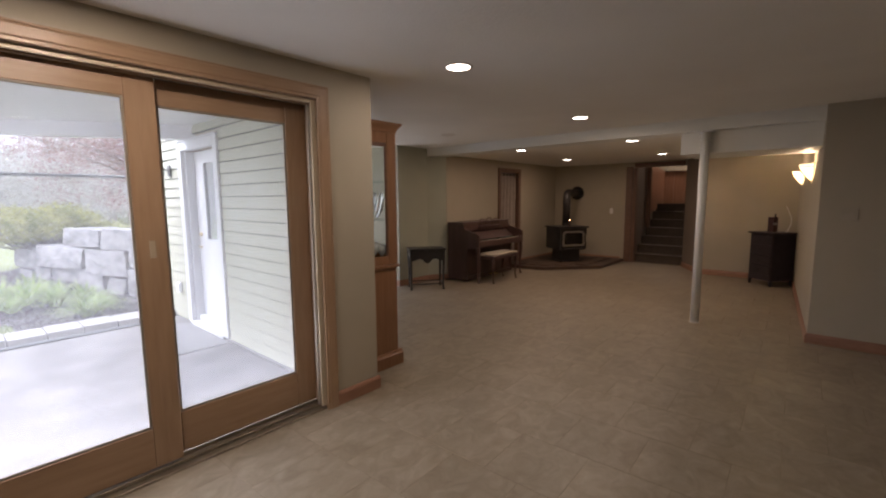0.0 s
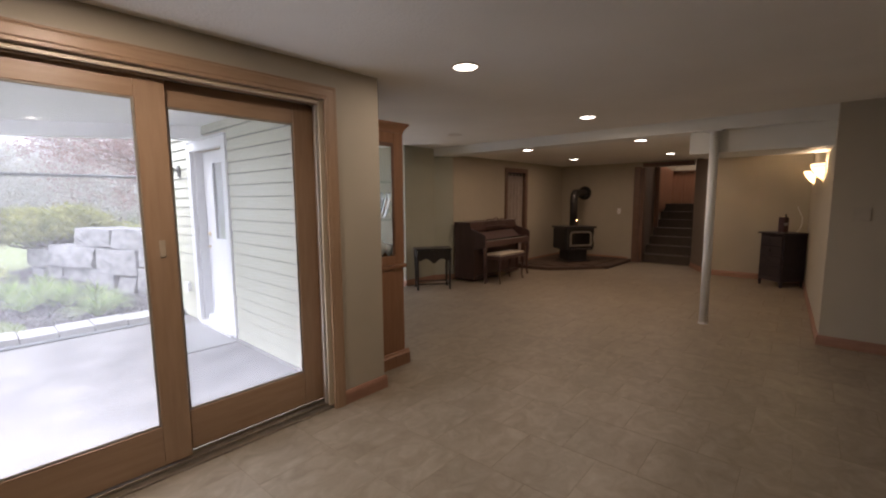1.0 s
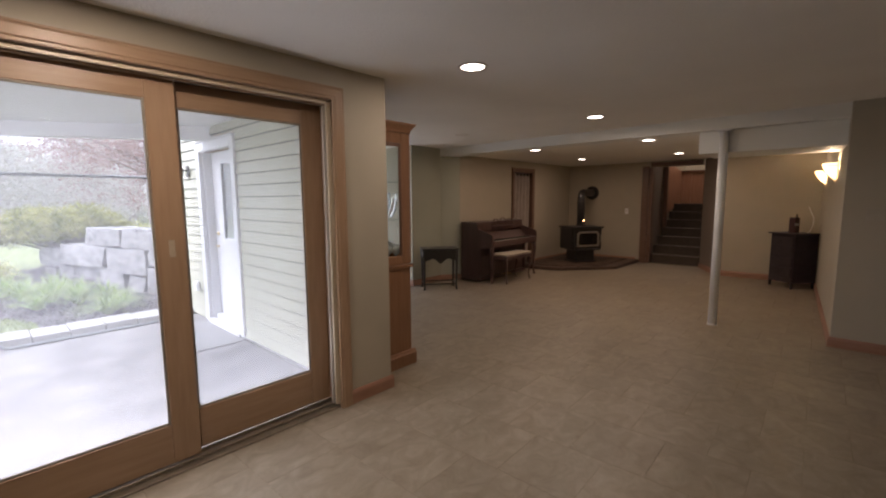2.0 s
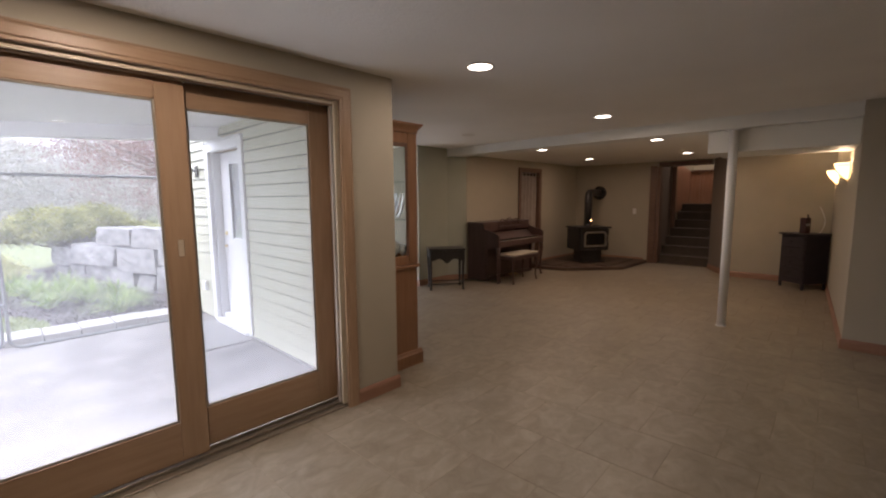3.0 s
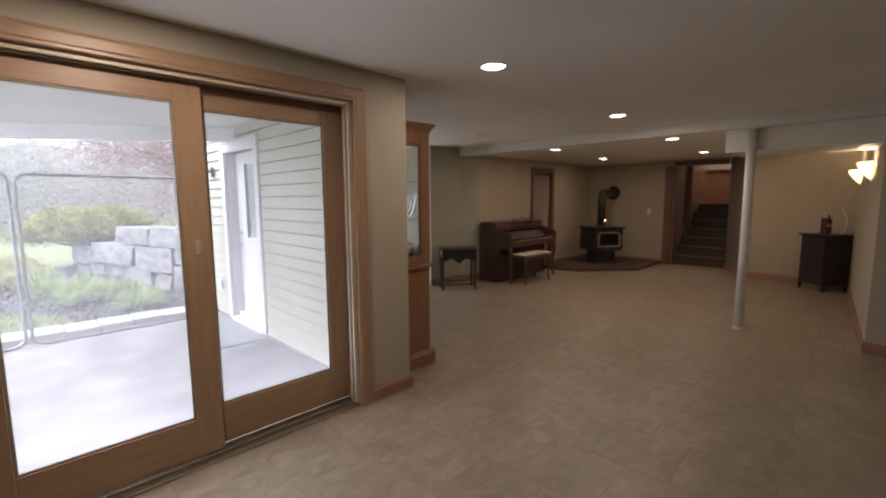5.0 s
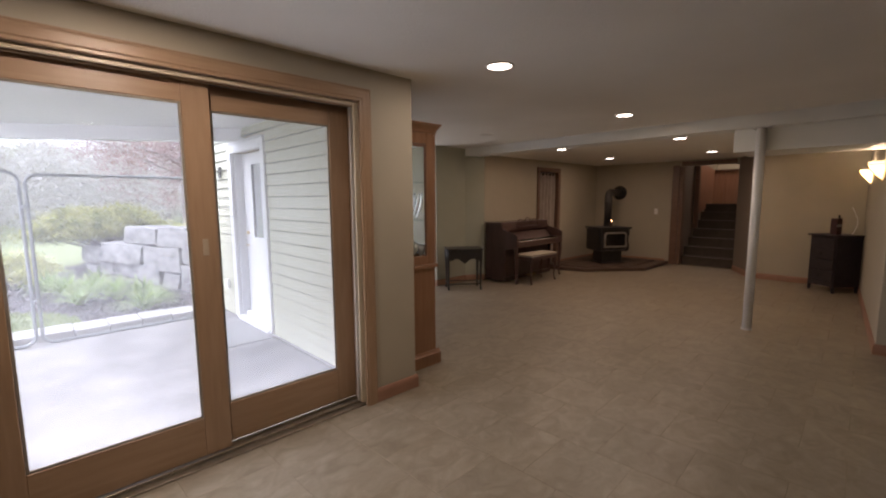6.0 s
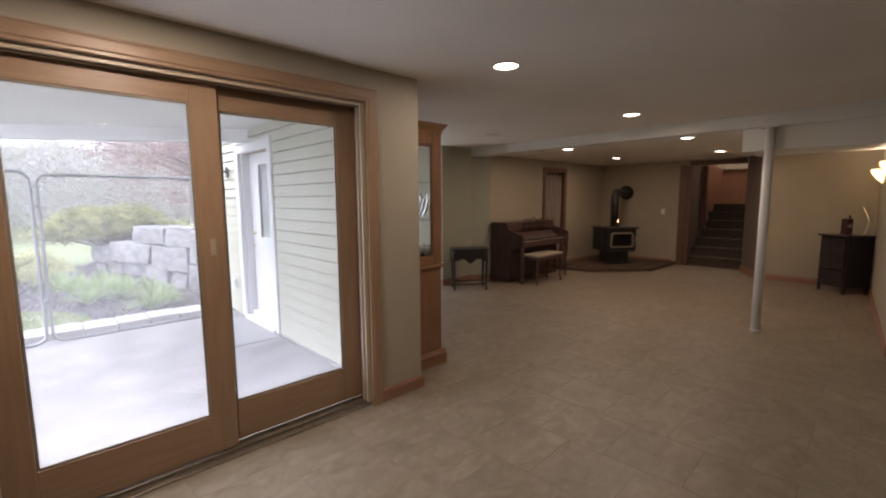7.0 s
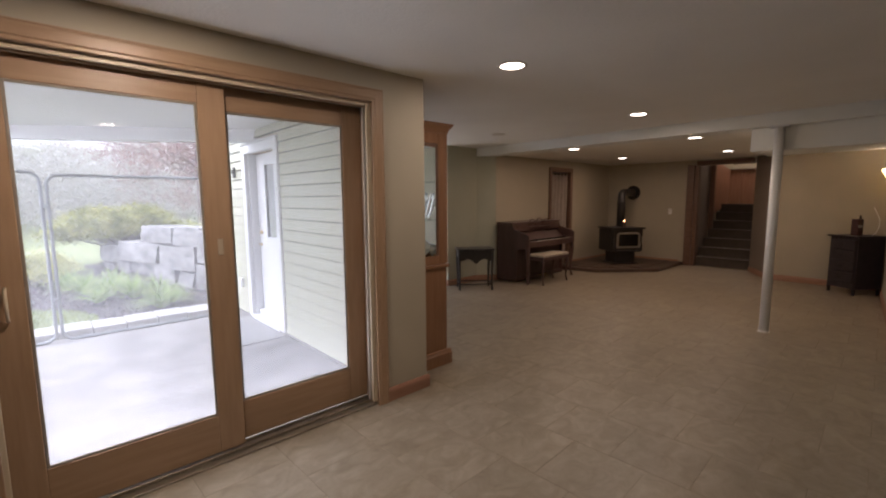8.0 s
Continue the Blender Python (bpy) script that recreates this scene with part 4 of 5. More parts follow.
# ---- porch wall: siding, door, lamp ----
siding = empty("house_siding", pose(0, 0, 0), "cream lap siding on the porch wall", "siding", kind="structure")
LAP = 0.118
# dark colour on the butt edges stands for the shadow line under each lap
M_LAPEDGE = mat("lap_edge_shade", (0.13, 0.128, 0.11), (0.19, 0.185, 0.16), 30, 0.8)


def lap_mesh(length):
    """One siding board: butt edge proud, top tucked in; runs along +y from its own origin."""
    b = sweep([(0, 0), (0.022, 0), (0.027, 0.007), (0.027, 0.010), (0.010, LAP + 0.004), (0, LAP + 0.004)], (0, 0, 0), (0, length, 0), (-1, 0, 0))
    b.faces.ensure_lookup_table()
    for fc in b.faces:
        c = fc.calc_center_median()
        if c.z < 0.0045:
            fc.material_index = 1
    me = bpy.data.meshes.new("siding_board")
    b.to_mesh(me)
    b.free()
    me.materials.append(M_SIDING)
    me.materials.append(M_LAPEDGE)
    return me


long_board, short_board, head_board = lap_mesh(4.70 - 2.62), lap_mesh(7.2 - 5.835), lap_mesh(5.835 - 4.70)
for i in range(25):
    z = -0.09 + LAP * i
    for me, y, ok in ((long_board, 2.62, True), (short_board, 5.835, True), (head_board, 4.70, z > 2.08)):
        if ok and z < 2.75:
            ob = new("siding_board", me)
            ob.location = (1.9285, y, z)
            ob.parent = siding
tagged(part("foundation_ledge", box(1.872, 1.929, 2.64, 4.69, -0.0995, -0.078, 0.004), M_PATIO, siding), "pale concrete ledge")
pd = empty("door_2", pose(0, 0, 0), "white porch door with a half glass, closed", "door", kind="structure")
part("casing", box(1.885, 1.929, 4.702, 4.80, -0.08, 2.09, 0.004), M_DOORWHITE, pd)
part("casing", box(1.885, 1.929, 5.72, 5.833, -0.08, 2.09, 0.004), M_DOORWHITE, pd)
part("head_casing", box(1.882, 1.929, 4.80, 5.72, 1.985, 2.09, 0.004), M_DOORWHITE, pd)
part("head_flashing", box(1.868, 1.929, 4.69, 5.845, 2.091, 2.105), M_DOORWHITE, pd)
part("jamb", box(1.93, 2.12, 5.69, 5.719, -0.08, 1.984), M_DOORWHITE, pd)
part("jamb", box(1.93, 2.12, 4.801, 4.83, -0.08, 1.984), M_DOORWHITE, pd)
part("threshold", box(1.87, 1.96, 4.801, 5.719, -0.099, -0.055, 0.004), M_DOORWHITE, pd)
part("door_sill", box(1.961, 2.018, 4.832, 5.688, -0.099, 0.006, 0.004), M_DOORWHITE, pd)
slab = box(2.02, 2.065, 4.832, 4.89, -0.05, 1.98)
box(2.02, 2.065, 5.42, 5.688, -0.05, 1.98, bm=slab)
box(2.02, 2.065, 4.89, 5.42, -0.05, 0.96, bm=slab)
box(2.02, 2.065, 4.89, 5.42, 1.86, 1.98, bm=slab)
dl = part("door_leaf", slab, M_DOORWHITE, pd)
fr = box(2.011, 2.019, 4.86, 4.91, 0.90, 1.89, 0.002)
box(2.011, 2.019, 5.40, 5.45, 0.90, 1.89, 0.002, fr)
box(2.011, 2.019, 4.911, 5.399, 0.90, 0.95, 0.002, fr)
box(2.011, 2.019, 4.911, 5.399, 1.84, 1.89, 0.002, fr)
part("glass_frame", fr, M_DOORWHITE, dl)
gpn = part("pane", box(2.025, 2.031, 4.891, 5.419, 0.931, 1.859), M_GLASS, dl, "clear glass pane")
gpn.visible_shadow = False
sb = box(2.039, 2.057, 4.895, 5.415, 0, 0.002)
slat_mesh = bpy.data.meshes.new("blind_slat")
sb.to_mesh(slat_mesh)
sb.free()
slat_mesh.materials.append(mat("grey_blind", (0.42, 0.42, 0.43), (0.5, 0.5, 0.51), 9, 0.5))
for i in range(45):
    sl_ob = new("blind_slat", slat_mesh)
    sl_ob.matrix_world = pose(2.048, 0, 0.945 + 0.02 * i, 0, 62, 0) @ pose(-2.048, 0, 0)
    sl_ob.parent = dl
part("lever", tube([(2.019, 5.60, 0.86), (1.98, 5.60, 0.86), (1.975, 5.585, 0.86), (1.975, 5.50, 0.855)], 0.009, 8), M_BRASS, dl, "brass lever handle")
part("deadbolt", lathe([(0.028, 0), (0.028, 0.012), (0.014, 0.02), (0.012, 0.03)], 16, None, pose(2.02, 5.60, 1.01, 0, -90, 0)), M_BRASS, dl, "brass deadbolt")
lamp = empty("porch_lamp", pose(1.90, 6.17, 1.78), "small dark wall lantern beside the porch door", "wall lamp")
part("back_plate", box(-0.012, 0.0, -0.05, 0.05, -0.07, 0.07, 0.003), M_DARK, lamp)
part("arm", tube([(-0.012, 0, 0.0), (-0.06, 0, 0.02), (-0.09, 0, 0.0)], 0.009, 8), M_DARK, lamp)
part("hood", lathe([(0.055, 0.0), (0.05, 0.02), (0.02, 0.05), (0.008, 0.06)], 16, None, pose(-0.095, 0, 0.005)), M_DARK, lamp)
part("lens", lathe([(0.03, -0.07), (0.04, -0.05), (0.042, 0.0)], 16, None, pose(-0.095, 0, 0.004)), M_CRYSTAL, lamp)
box1 = empty("outlet_box", pose(1.90, 6.08, 0.31), "white covered outdoor outlet box", "outlet")
part("body", box(-0.035, 0, -0.04, 0.04, -0.06, 0.06, 0.006), M_WHITE, box1)
part("flap", box(-0.043, -0.036, -0.035, 0.035, -0.05, 0.05, 0.003), M_WHITE, box1)
M_MAT = mat("grey_rubber_mat", (0.23, 0.225, 0.215), (0.28, 0.275, 0.265), 14, 0.9, bump=0.4, bump_scale=120)
tagged(part("door_mat", box(1.36, 1.862, 4.63, 5.80, -0.0995, -0.089, 0.003), M_MAT), "flat grey door mat on the patio", "mat")
tagged(part("fallen_leaf", prism([(0, 0), (0.03, 0.012), (0.05, 0.002), (0.03, -0.014)][::-1], 0, 0.002), mat("dry_leaf", (0.2, 0.14, 0.1), (0.26, 0.2, 0.15), 20, 0.8)), "small dry leaf lying on the patio", "leaf").location = (0.0, 4.3, -0.0995)
# ---- garden edging, fence ----
M_CURB = mat("pale_edging_stone", (0.29, 0.28, 0.265), (0.38, 0.37, 0.352), 6, 0.9, bump=0.3, bump_scale=50, vary=0.06)
edging = empty("garden_edging", pose(0, 0, 0), "row of pale concrete edging blocks along the patio", "edging", kind="structure")
bl = box(0.005, 0.315, 0, 0.38, -0.3, -0.035, 0.008)
bme = bpy.data.meshes.new("edging_block")
bl.to_mesh(bme)
bl.free()
bme.materials.append(M_CURB)
for i in range(26):
    ob = new("edging_block", bme)
    ob.location = (-6.1 + 0.32 * i, 6.33, 0.006 * math.sin(i * 2.1))
    ob.parent = edging

M_GALV = mat("galvanised_tube", (0.24, 0.25, 0.26), (0.34, 0.35, 0.36), 14, 0.45, 0.6)


def kennel_panel(m, w, h, label):
    """A rounded tube frame filled with chain-link wire, standing on its lower rail."""
    f = empty("kennel_fence", m, label, "fence panel", "chain-link fence panels")
    r, pts = 0.10, []
    for cx, cz, a0 in ((w - r, r, -90), (w - r, h - r, 0), (r, h - r, 90), (r, r, 180)):
        for k in range(7):
            a = radians(a0 + 15 * k)
            pts.append((cx + r * math.cos(a), 0, cz + r * math.sin(a)))
    pts.append(pts[0])
    part("tube_frame", tube(pts, 0.017, 10, cap=False), M_GALV, f, smooth=True)
    b = bmesh.new()
    n = int((w + h) / 0.075)
    for i in range(1, n):
        s = i * 0.075
        for sg in (1, -1):
            x0, z0 = (s, 0.0) if s < w else (w, s - w)
            x1, z1 = (0.0, s) if s < h else (s - h, h)
            if sg < 0:
                x0, x1 = w - x0, w - x1
            tube([(x0, 0.002 * sg, z0), (x1, 0.002 * sg, z1)], 0.0011, 3, b, cap=False)
    part("wire_mesh", b, M_GALV, f, "thin chain-link wire")
    for i in range(7):
        x = 0.18 + (w - 0.36) * i / 6
        for z in (0.0, h):
            part("tie", box(x - 0.004, x + 0.004, -0.021, 0.021, z - 0.03, z + 0.021, 0.002), M_GALV, f)
    return f


FENCE_LEN = 1.55
kennel_panel(pose(0.035, 6.16, -0.083), FENCE_LEN, 1.775, "galvanised chain-link kennel panel at the patio edge")
kennel_panel(pose(-1.80, 5.93, -0.083, 0, 0, 7.2), 1.80, 1.80, "galvanised chain-link kennel panel standing askew")
hp = empty("fence_clamp", pose(0.008, 6.16, -0.0), "steel clamp joining the two fence panels", "clamp")
for z in (0.35, 1.35):
    part("strap", lathe([(0.03, 0), (0.034, 0.005), (0.034, 0.03), (0.03, 0.035)], 12, None, pose(0.008, 0, z)), M_GALV, hp)

# ---- garden ----
WA, WB = Vector((0.70, 10.4)), Vector((2.0, 6.9))
WD = (WB - WA).normalized()
WN = Vector((-WD.y, WD.x))


def rise(x, y):
    h = -0.10 + 0.07 * min(max(y - 6.7, 0.0), 3.6) + 0.012 * max(y - 10.3, 0.0) + 0.02 * math.sin(x * 2.3) * math.sin(y * 1.7) * min(max(y - 6.7, 0), 1)
    p = Vector((x, y)) - WA
    side = p.dot(WN)
    along = p.dot(WD)
    if side > 0.0 and along > -0.6 and y > 6.9:
        h += (0.45 if x < 2.2 else 0.25) * min(side / 0.5, 1.0) * min(max((along + 0.6) / 0.6, 0), 1) * min(max((y - 6.9) / 0.5, 0), 1)
    return h


def is_mulch(x, y):
    p = Vector((x, y)) - WA
    lawn_edge = math.hypot(x + 1.12, (y - 6.6)) < 1.54 + 0.05 * math.sin(4 * math.atan2(y - 6.55, x + 1.05))
    return y < 10.4 - 0.4 * x * 0.3 and not lawn_edge and x > -2.6 or (p.dot(WN) > -0.1 and p.dot(WD) > -0.6 and y < 11.2)


M_MULCH = mat("dark_mulch", (0.028, 0.025, 0.027), (0.07, 0.062, 0.064), 24, 0.95, bump=0.8, bump_scale=60)
M_LAWN = mat("lawn_green", (0.115, 0.14, 0.058), (0.165, 0.185, 0.082), 5, 0.9, bump=0.5, bump_scale=80)
bm1, bm2 = bmesh.new(), bmesh.new()
NX, NY, ST = 90, 70, 0.1
vv = {}
for i in range(NX):
    for j in range(NY):
        x, y = -4.6 + ST * i, 6.62 + ST * j
        k = 0 if is_mulch(x + ST / 2, y + ST / 2) else 1
        bmx = (bm1, bm2)[k]
        q = []
        for a, c in ((0, 0), (1, 0), (1, 1), (0, 1)):
            key = (k, i + a, j + c)
            if key not in vv:
                px, py = x + ST * a, y + ST * c
                vv[key] = bmx.verts.new((px, py, rise(px, py)))
            q.append(vv[key])
        if not (x > 1.85 and y < 7.3):
            bmx.faces.new(q)
structure("mulch_bed", bm1, M_MULCH, "dark bark mulch bed sloping up to the stones", "mulch bed")
structure("lawn", bm2, M_LAWN, "fresh green lawn beside the mulch bed", "lawn")
far_lawn = bmesh.new()
fv = [[far_lawn.verts.new((x, y, z)) for x, z in ((-90, 0.17 + 0.03 * (y - 13.3)), (-20, 0.17 + 0.03 * (y - 13.3)), (0, 0.17 + 0.03 * (y - 13.3)), (4.4, 0.19 + 0.03 * (y - 13.3)), (90, 0.2 + 0.03 * (y - 13.3)))] for y in (13.3, 20, 35, 60, 120)]
for a, c in zip(fv, fv[1:]):
    for i in range(4):
        far_lawn.faces.new((a[i], a[i + 1], c[i + 1], c[i]))
structure("far_lawn", far_lawn, M_LAWN, "mown lawn running back to the woods", "lawn")


def quads(name, cen, nrm, siz, asp, material, parent=None, label="", kind="", category="", seed=1, droop=0.0):
    """Many small pointed leaves as one mesh: centres, main axes, sizes."""
    rng = np.random.default_rng(seed)
    n = len(cen)
    ax = nrm / np.linalg.norm(nrm, axis=1)[:, None]
    rnd = rng.normal(size=(n, 3))
    sd = np.cross(ax, rnd)
    sd /= np.linalg.norm(sd, axis=1)[:, None]
    siz = siz[:, None]
    p0, p2 = cen - ax * siz * 0.5, cen + ax * siz * 0.5
    p2[:, 2] -= droop * siz[:, 0]
    p1, p3 = cen + sd * siz * asp, cen - sd * siz * asp
    vs = np.stack([p0, p1, p2, p3], 1).reshape(-1, 3)
    me = bpy.data.meshes.new(name)
    me.from_pydata(vs.tolist(), [], np.arange(4 * n).reshape(-1, 4).tolist())
    me.materials.append(material)
    ob = new(name, me)
    if parent is not None:
        ob.parent = parent
    if label:
        tagged(ob, label, category, kind=kind)
    return ob


rng = np.random.default_rng(5)
# bark chips
n = 17000
cx, cy = rng.uniform(-1.6, 2.0, n), 6.64 + 3.2 * rng.random(n) ** 1.6
ok = np.array([is_mulch(a, c) and (Vector((a, c)) - WA).dot(WN) < -0.05 for a, c in zip(cx, cy)])
cen = np.array([(a, c, rise(a, c) + 0.008) for a, c in zip(cx[ok], cy[ok])])
M_CHIP = mat("bark_chips", (0.035, 0.031, 0.031), (0.27, 0.25, 0.245), 30, 0.95, vary=0.5, island=True)
quads("bark_chips", cen, rng.normal(size=(len(cen), 3)) * (1, 1, 0.35), rng.uniform(0.016, 0.045, len(cen)), 0.35, M_CHIP, None, "loose dark bark chips on the bed", "stuff", "mulch")
# short grass on the near lawn
n = 9000
cx, cy = rng.uniform(-3.2, 0.4, n), rng.uniform(6.62, 8.1, n)
ok = np.array([not is_mulch(a, c) for a, c in zip(cx, cy)])
cen = np.array([(a, c, rise(a, c) + 0.018) for a, c in zip(cx[ok], cy[ok])])
M_BLADE = leafy(mat("grass_blades", (0.144, 0.187, 0.058), (0.216, 0.245, 0.086), 9, 0.7, vary=0.25, island=True))
quads("lawn_grass", cen, rng.normal(size=(len(cen), 3)) * (0.35, 0.35, 0.2) + (0, 0, 1), rng.uniform(0.035, 0.06, len(cen)), 0.09, M_BLADE, None, "short lawn grass blades", "stuff", "grass")

# stone retaining wall: along-wall start and end, bottom and top
M_STONE = mat("grey_limestone", (0.12, 0.117, 0.115), (0.282, 0.275, 0.266), 6, 0.9, stretch=(1, 1, 1.8), bump=1.0, bump_scale=18, detail=9, vary=0.1)
STONES = [(1.33, 2.24, 0.69, 0.98), (2.26, 2.90, 0.67, 0.98), (-0.08, 0.57, 0.28, 0.60), (0.60, 1.88, 0.34, 0.68), (1.90, 2.82, 0.27, 0.67),
          (2.86, 3.7, 0.42, 0.95), (0.08, 0.52, -0.05, 0.27), (0.55, 0.93, -0.1, 0.32), (0.96, 1.66, -0.1, 0.33), (1.69, 2.33, -0.15, 0.33),
          (2.35, 2.77, -0.18, 0.25), (2.80, 3.7, -0.2, 0.40)]
wall = empty("stone_wall", pose(0, 0, 0), "dry stacked retaining wall of large grey limestone blocks", "stone wall", kind="structure")
for k, (s0, s1, z0, z1) in enumerate(STONES):
    b = bmesh.new()
    bmesh.ops.create_cube(b, size=1.0)
    bmesh.ops.subdivide_edges(b, edges=b.edges[:], cuts=11, use_grid_fill=True)
    for v in b.verts:
        c = v.co.copy()
        v.co = c.lerp(c.normalized() * 0.62, 0.07)
    back = -0.015 + 0.02 * (k % 3) + (0.04 if z0 > 0.6 else 0.0)
    skew = 0.05 * math.sin(k * 2.7)
    for v in b.verts:
        u, w2, t = v.co.x + 0.5, v.co.z + 0.5, v.co.y + 0.5
        s, z, o = s0 + 0.012 + u * (s1 - s0 - 0.024) + skew * (w2 - 0.5), z0 + 0.006 + w2 * (z1 - z0 - 0.012), back + t * 0.5
        o += 0.03 * (u - 0.5) * math.sin(k * 1.9) + 0.03 * w2
        n1 = noise.noise_vector(Vector((s * 2.6, z * 3.2, o * 3 + k * 7)))
        n2 = noise.noise_vector(Vector((s * 7, z * 7, o * 7 + k)))
        n3 = noise.noise_vector(Vector((s * 19, z * 19, o * 19 + k)))
        p = WA + WD * (s + 0.016 * n1.x + 0.012 * n2.x) + WN * (o + 0.022 * n1.y + 0.018 * n2.y + 0.012 * n3.y)
        v.co = Vector((p.x, p.y, z + 0.018 * n1.z + 0.010 * n2.z + 0.006 * n3.z))
    bmesh.ops.recalc_face_normals(b, faces=b.faces[:])
    part("stone", b, M_STONE, wall)

# arching lily clumps
M_LILY = leafy(mat("lily_leaf", (0.14, 0.22, 0.06), (0.42, 0.48, 0.22), 6, 0.55, vary=0.45, island=True))


def clump(x, y, r, h, nb, seed, name="lily_clump"):
    rg = random.Random(seed)
    c = empty(name, pose(x, y, rise(x, y) - 0.01), "arching green strap-leaf lily clump in the mulch", "plant", "lily clumps")
    b = bmesh.new()
    for i in range(nb):
        a, l, w2 = rg.uniform(0, 2 * math.pi), h * rg.uniform(0.6, 1.12), rg.uniform(0.005, 0.0105)
        lean = rg.uniform(0.2, 1.25) * r
        dx, dy = math.cos(a), math.sin(a)
        sx, sy = -dy, dx
        prev = None
        for k in range(6):
            f = k / 5
            px, py = dx * lean * f ** 1.3 + dx * 0.03, dy * lean * f ** 1.3 + dy * 0.03
            pz = l * (f - 0.62 * min(lean / r, 1.15) * f ** 2.3)
            ww = w2 * (1 - f ** 2) + 0.0006
            cur = (b.verts.new((px + sx * ww, py + sy * ww, pz)), b.verts.new((px - sx * ww, py - sy * ww, pz)))
            if prev:
                b.faces.new((prev[0], prev[1], cur[1], cur[0]))
            prev = cur
    part("leaves", b, M_LILY, c)
    return c


for k, (x, y, r, h, nb) in enumerate(((1.10, 7.05, 0.36, 0.46, 190), (0.88, 7.75, 0.36, 0.5, 190), (0.62, 8.05, 0.36, 0.5, 180), (0.36, 8.3, 0.36, 0.48, 180),
                                      (1.18, 7.7, 0.34, 0.46, 170), (0.18, 8.75, 0.36, 0.48, 150), (0.75, 8.6, 0.34, 0.45, 140), (1.28, 7.3, 0.3, 0.4, 130), (0.45, 7.75, 0.3, 0.38, 110))):
    clump(x, y, r * 1.08, h * 0.9, int(nb * 1.25), 20 + k)


def shrub(name, x, y, rx, ry, h, nleaf, size, material, label, seed, flat=0.9, tiers=26, category="shrub"):
    """A spreading shrub: branching limbs that carry lumpy sprays of small leaves with gaps between."""
    rg = np.random.default_rng(seed)
    z0 = rise(x, y)
    s = empty(name, pose(x, y, z0 - 0.02), label, category)
    tips = []
    b = bmesh.new()
    for i in range(tiers):
        a, f = rg.uniform(0, 2 * math.pi), rg.uniform(0.25, 1.0)
        tip = np.array([rx * f * math.cos(a), ry * f * math.sin(a), h * (1.0 - 0.6 * f ** 2) * rg.uniform(0.7, 1.08)])
        mid = tip * (0.5, 0.5, 0.45) + rg.normal(size=3) * 0.04
        tube([(0, 0, 0), tuple(mid), tuple(tip)], [0.025, 0.016, 0.006], 5, b)
        tips.append(tip)
        tips.append((mid + tip) / 2 + (0, 0, 0.04))
    part("limbs", b, M_TWIG, s)
    tips = np.array(tips)
    pick = rg.integers(0, len(tips), nleaf)
    sp = rg.normal(size=(nleaf, 3)) * np.array([rx * 0.15, ry * 0.15, h * flat * 0.13])
    cen = tips[pick] + sp
    cen[:, 2] = np.maximum(cen[:, 2], 0.03)
    ax = cen * (1, 1, 0.3) / max(rx, ry) + rg.normal(size=(nleaf, 3)) * 0.5 + (0, 0, 0.35)
    quads("foliage", cen, ax, rg.uniform(0.6, 1.3, nleaf) * size, 0.22, material, s, seed=seed, droop=0.15)
    return s


M_TWIG = mat("twig_brown", (0.2, 0.175, 0.155), (0.28, 0.25, 0.225), 10, 0.9)
M_JUNI = leafy(mat("golden_juniper", (0.13, 0.145, 0.055), (0.45, 0.445, 0.19), 4, 0.75, vary=0.42, island=True))
M_JUNI2 = leafy(mat("yellow_shrub", (0.38, 0.385, 0.165), (0.54, 0.54, 0.28), 4, 0.75, vary=0.25, island=True))
shrub("juniper", 1.12, 10.75, 1.12, 0.85, 0.84, 42000, 0.055, M_JUNI, "spreading golden green juniper above the stones", 3, flat=0.55, tiers=40)
shrub("juniper", 2.35, 9.4, 0.7, 0.6, 0.62, 11000, 0.05, M_JUNI2, "pale green rounded shrub above the stones", 4)
shrub("juniper", -0.25, 9.5, 0.55, 0.45, 0.5, 9000, 0.048, M_JUNI2, "low yellow green shrub at the bed's edge", 6)
shrub("juniper", -1.1, 9.6, 0.6, 0.5, 0.55, 9000, 0.048, M_JUNI2, "low yellow green shrub at the bed's edge", 7)


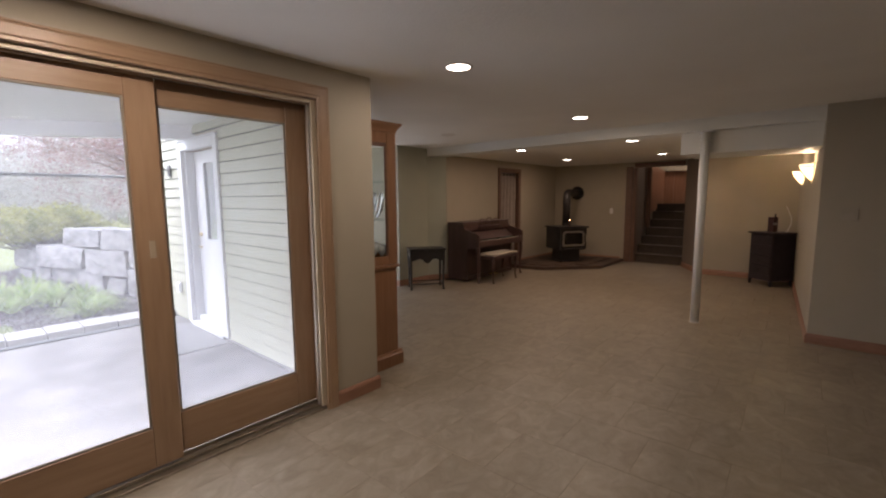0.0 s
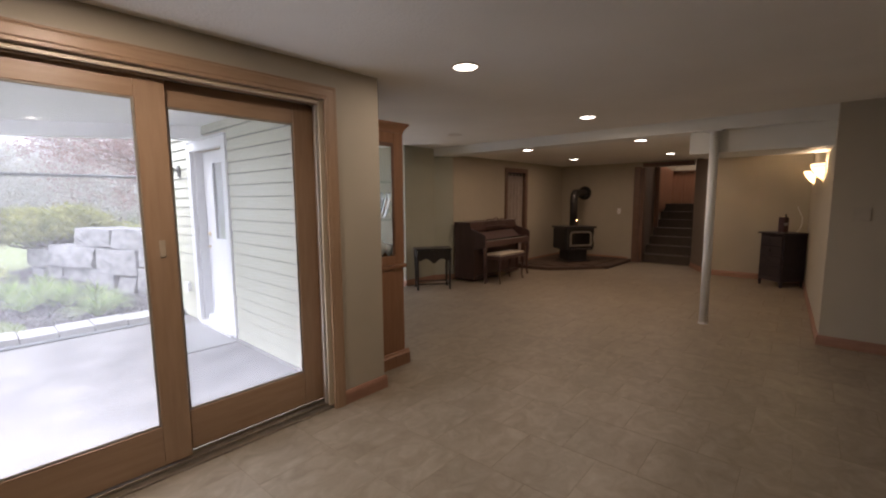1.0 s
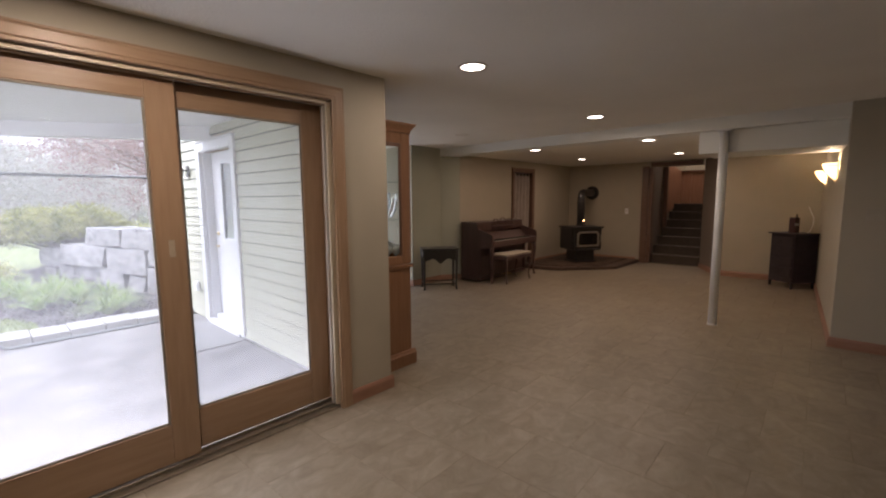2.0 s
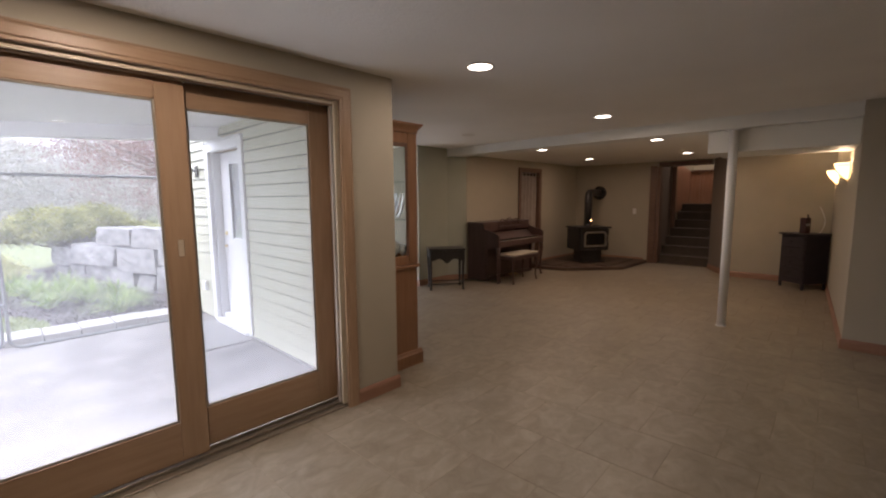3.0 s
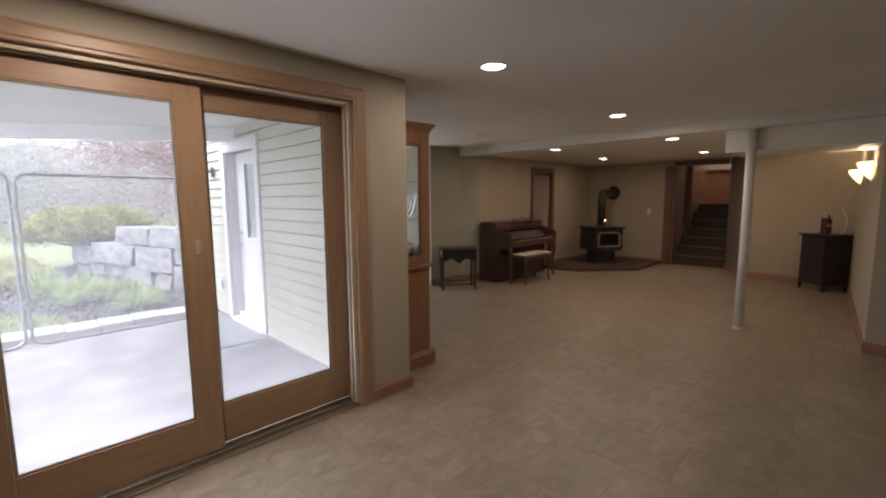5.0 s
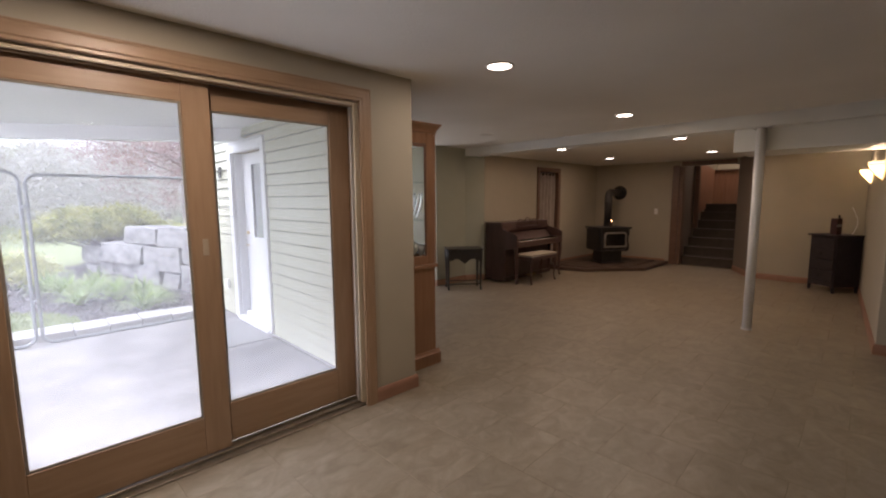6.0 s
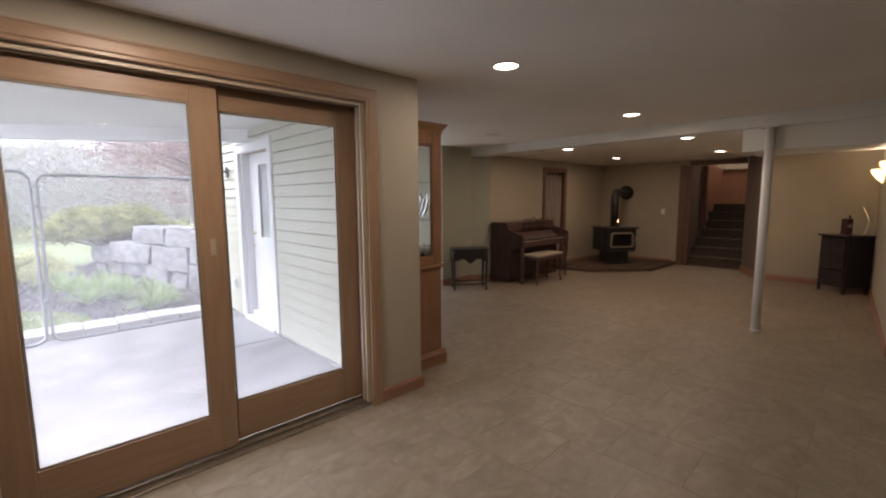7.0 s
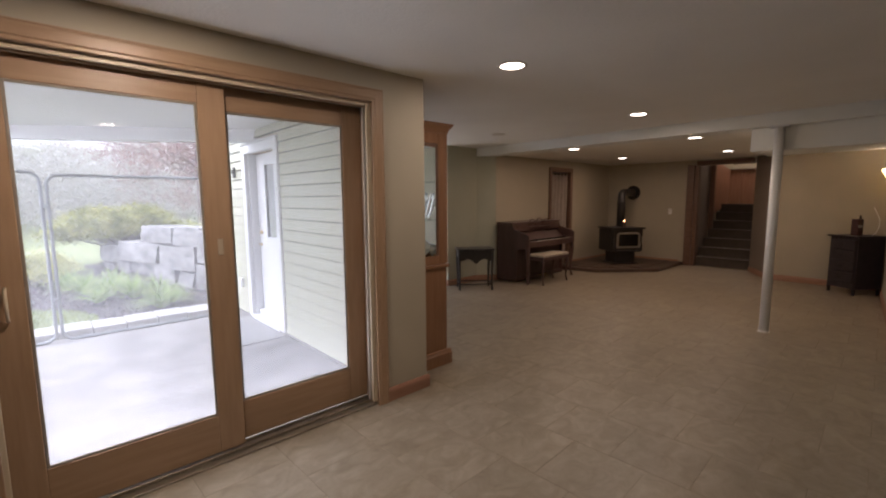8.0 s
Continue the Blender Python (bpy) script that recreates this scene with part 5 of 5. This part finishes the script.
def tree(name, x, y, z, h, crown, spread, nleaf, size, material, label, seed, trunk=0.12, bare=0.35, limbs=16, pad=0.13):
    rg = np.random.default_rng(seed)
    t = empty(name, pose(x, y, z), label, "tree")
    b = bmesh.new()
    bend = rg.normal(size=2) * 0.03 * h
    tr = [(bend[0] * f * f, bend[1] * f * f, h * f) for f in (0, 0.25, 0.5, 0.75, 1.0)]
    tube(tr, [trunk * q for q in (1.15, 0.85, 0.6, 0.36, 0.1)], 7, b)
    ends = []
    for i in range(limbs):
        f = bare + (0.97 - bare) * rg.random()
        a = rg.uniform(0, 2 * math.pi)
        l = spread * rg.uniform(0.5, 1.1) * (1.15 - 0.6 * f)
        p0 = np.array([bend[0] * f * f, bend[1] * f * f, h * f])
        p2 = p0 + np.array([math.cos(a) * l, math.sin(a) * l, l * rg.uniform(-0.02, 0.4)])
        p1 = (p0 + p2) / 2 + (0, 0, 0.08 * l)
        tube([tuple(p0), tuple(p1), tuple(p2)], [trunk * 0.34, trunk * 0.2, trunk * 0.05], 5, b)
        for k in range(4):
            e = p1 + (p2 - p1) * rg.random() + rg.normal(size=3) * l * 0.28
            tube([tuple(p1 + (p2 - p1) * 0.4 * rg.random()), tuple(e)], [trunk * 0.09, trunk * 0.03], 4, b)
            ends += [e, (p1 + e) / 2]
        ends.append(p2)
    part("trunk", b, M_TWIG, t)
    ends = np.array(ends)
    cen = ends[rg.integers(0, len(ends), nleaf)] + rg.normal(size=(nleaf, 3)) * spread * np.array([pad, pad, pad * 0.6])
    quads("crown", cen, rg.normal(size=(nleaf, 3)), rg.uniform(0.6, 1.3, nleaf) * size, 0.35, material, t, seed=seed, droop=0.1)
    return t


M_MAPLE = leafy(mat("red_maple_leaf", (0.19, 0.105, 0.095), (0.30, 0.185, 0.165), 3, 0.7, vary=0.3, island=True))
tree("maple_tree", 2.75, 11.5, 0.7, 3.5, 2, 2.6, 46000, 0.036, M_MAPLE, "dark red japanese maple with spreading limbs", 11, 0.09, 0.33, 26, 0.09)
# paler than foliage is; the haze over the woods is put into these colours
M_LEAF_A = leafy(mat("hazy_spring_leaf", (0.34, 0.345, 0.27), (0.47, 0.47, 0.39), 1.5, 0.8, vary=0.2, island=True))
M_LEAF_B = leafy(mat("hazy_grey_green_leaf", (0.32, 0.31, 0.275), (0.46, 0.45, 0.41), 1.5, 0.8, vary=0.2, island=True))
rg0 = random.Random(8)
for k in range(34):
    d, a = rg0.uniform(22, 42), rg0.uniform(-16, 24)
    x, y = d * math.sin(radians(a)), d * math.cos(radians(a))
    hgt = rg0.uniform(6, 10) * (0.42 if a < 1 else 0.7 if a < 5 else 1.0)
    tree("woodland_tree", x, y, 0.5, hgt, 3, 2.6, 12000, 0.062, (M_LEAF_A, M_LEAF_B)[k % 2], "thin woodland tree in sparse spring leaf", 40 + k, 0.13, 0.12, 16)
# undergrowth along the wood's edge
rg1 = np.random.default_rng(77)
n = 300000
ang, dist = radians(1) * rg1.uniform(-24, 32, n), rg1.uniform(17, 40, n)
hz = 2.6 * rg1.random(n) ** 1.2 * (0.75 + 0.35 * np.sin(ang * 37) ** 2 + 0.15 * np.sin(ang * 91)) + 0.3 * np.abs(rg1.normal(size=n))
cen = np.stack([dist * np.sin(ang), dist * np.cos(ang), 0.45 + hz + 0.02 * (dist - 13)], 1)
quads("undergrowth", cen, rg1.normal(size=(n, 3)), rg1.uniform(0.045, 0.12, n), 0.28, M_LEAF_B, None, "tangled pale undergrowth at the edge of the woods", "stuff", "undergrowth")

# window in the side bay, round the corner behind the hutch
w1 = empty("window_1", pose(0, 0, 0), "white framed window in the side bay", "window", kind="structure")
for q in ((2.401, 2.46, 0.301, 2.049), (4.54, 4.599, 0.301, 2.049), (2.461, 4.539, 0.301, 0.36), (2.461, 4.539, 1.99, 2.049), (3.47, 3.53, 0.361, 1.989)):
    part("window_frame", box(q[0], q[1], 7.10, 7.16, q[2], q[3], 0.003), M_WHITE, w1)
for x0, x1 in ((2.461, 3.469), (3.531, 4.539)):
    wp = part("pane", box(x0, x1, 7.128, 7.133, 0.361, 1.989), M_GLASS, w1)
    wp.visible_shadow = False
part("window_sill", box(2.36, 4.64, 7.02, 7.0595, 0.27, 0.3, 0.004), M_WHITE, w1)


# ---- floor tiles, running bond ----
TX, TY, TURN = 0.425, 0.405, radians(1.6)
tile_mesh = []
for k in range(3):
    b = box(-TX / 2 + 0.0018, TX / 2 - 0.0018, -TY / 2 + 0.0018, TY / 2 - 0.0018, -0.0035, 0.0, 0.001)
    me = bpy.data.meshes.new("tile")
    b.to_mesh(me)
    b.free()
    me.materials.append(M_TILE)
    tile_mesh.append(me)
floor_ob = bpy.data.objects["floor"]
rest = bmesh.new()
count = 0
cells = []
ct, st = math.cos(TURN), math.sin(TURN)
for i in range(-12, 24):
    for j in range(-14, 18):
        u = 1.78 + TX * (i + 0.5)
        v = 0.02 + TY * (j + 0.5 + 0.5 * (i % 2))
        x, y = u * ct - (v - 0.2) * st, 0.03 + v * ct + (u - 3.0) * st
        if x < WX0 + 0.05 or y < WY0 + 0.05 or x > 9.7 or y > 7.0:
            continue
        if y > 2.30 and x < 2.25 or y > 4.80 and x > 5.2 or x > 5.25 and y < -0.02 + 0.066 * (x - 5.38) + 0.25:
            if y > 2.68 and x < 2.25 or y > 5.1 and x > 5.4 or x > 5.6 and y < -0.3:
                continue
            if y > 2.62:
                if x < 1.9 or (y > 5.07 and x > 4.9):
                    continue
        cells.append((x, y))
cells.sort(key=lambda c: math.hypot(c[0] - 3.0, c[1] - 1.2))
for k, (x, y) in enumerate(cells):
    tilt = (random.uniform(-0.05, 0.05), random.uniform(-0.05, 0.05))
    m = pose(x, y, -0.0005 + 0.0006 * random.random(), tilt[0], tilt[1], math.degrees(TURN))
    if k < 300:
        ob = new("tile", tile_mesh[k % 3])
        ob.matrix_world = m
        ob.parent = floor_ob
    else:
        join(rest, box(-TX / 2 + 0.0018, TX / 2 - 0.0018, -TY / 2 + 0.0018, TY / 2 - 0.0018, -0.0035, 0.0), m)
ob = part("tile_field", rest, M_TILE, floor_ob, "remaining beige stone-look tiles")
tagged(ob, kind="stuff")
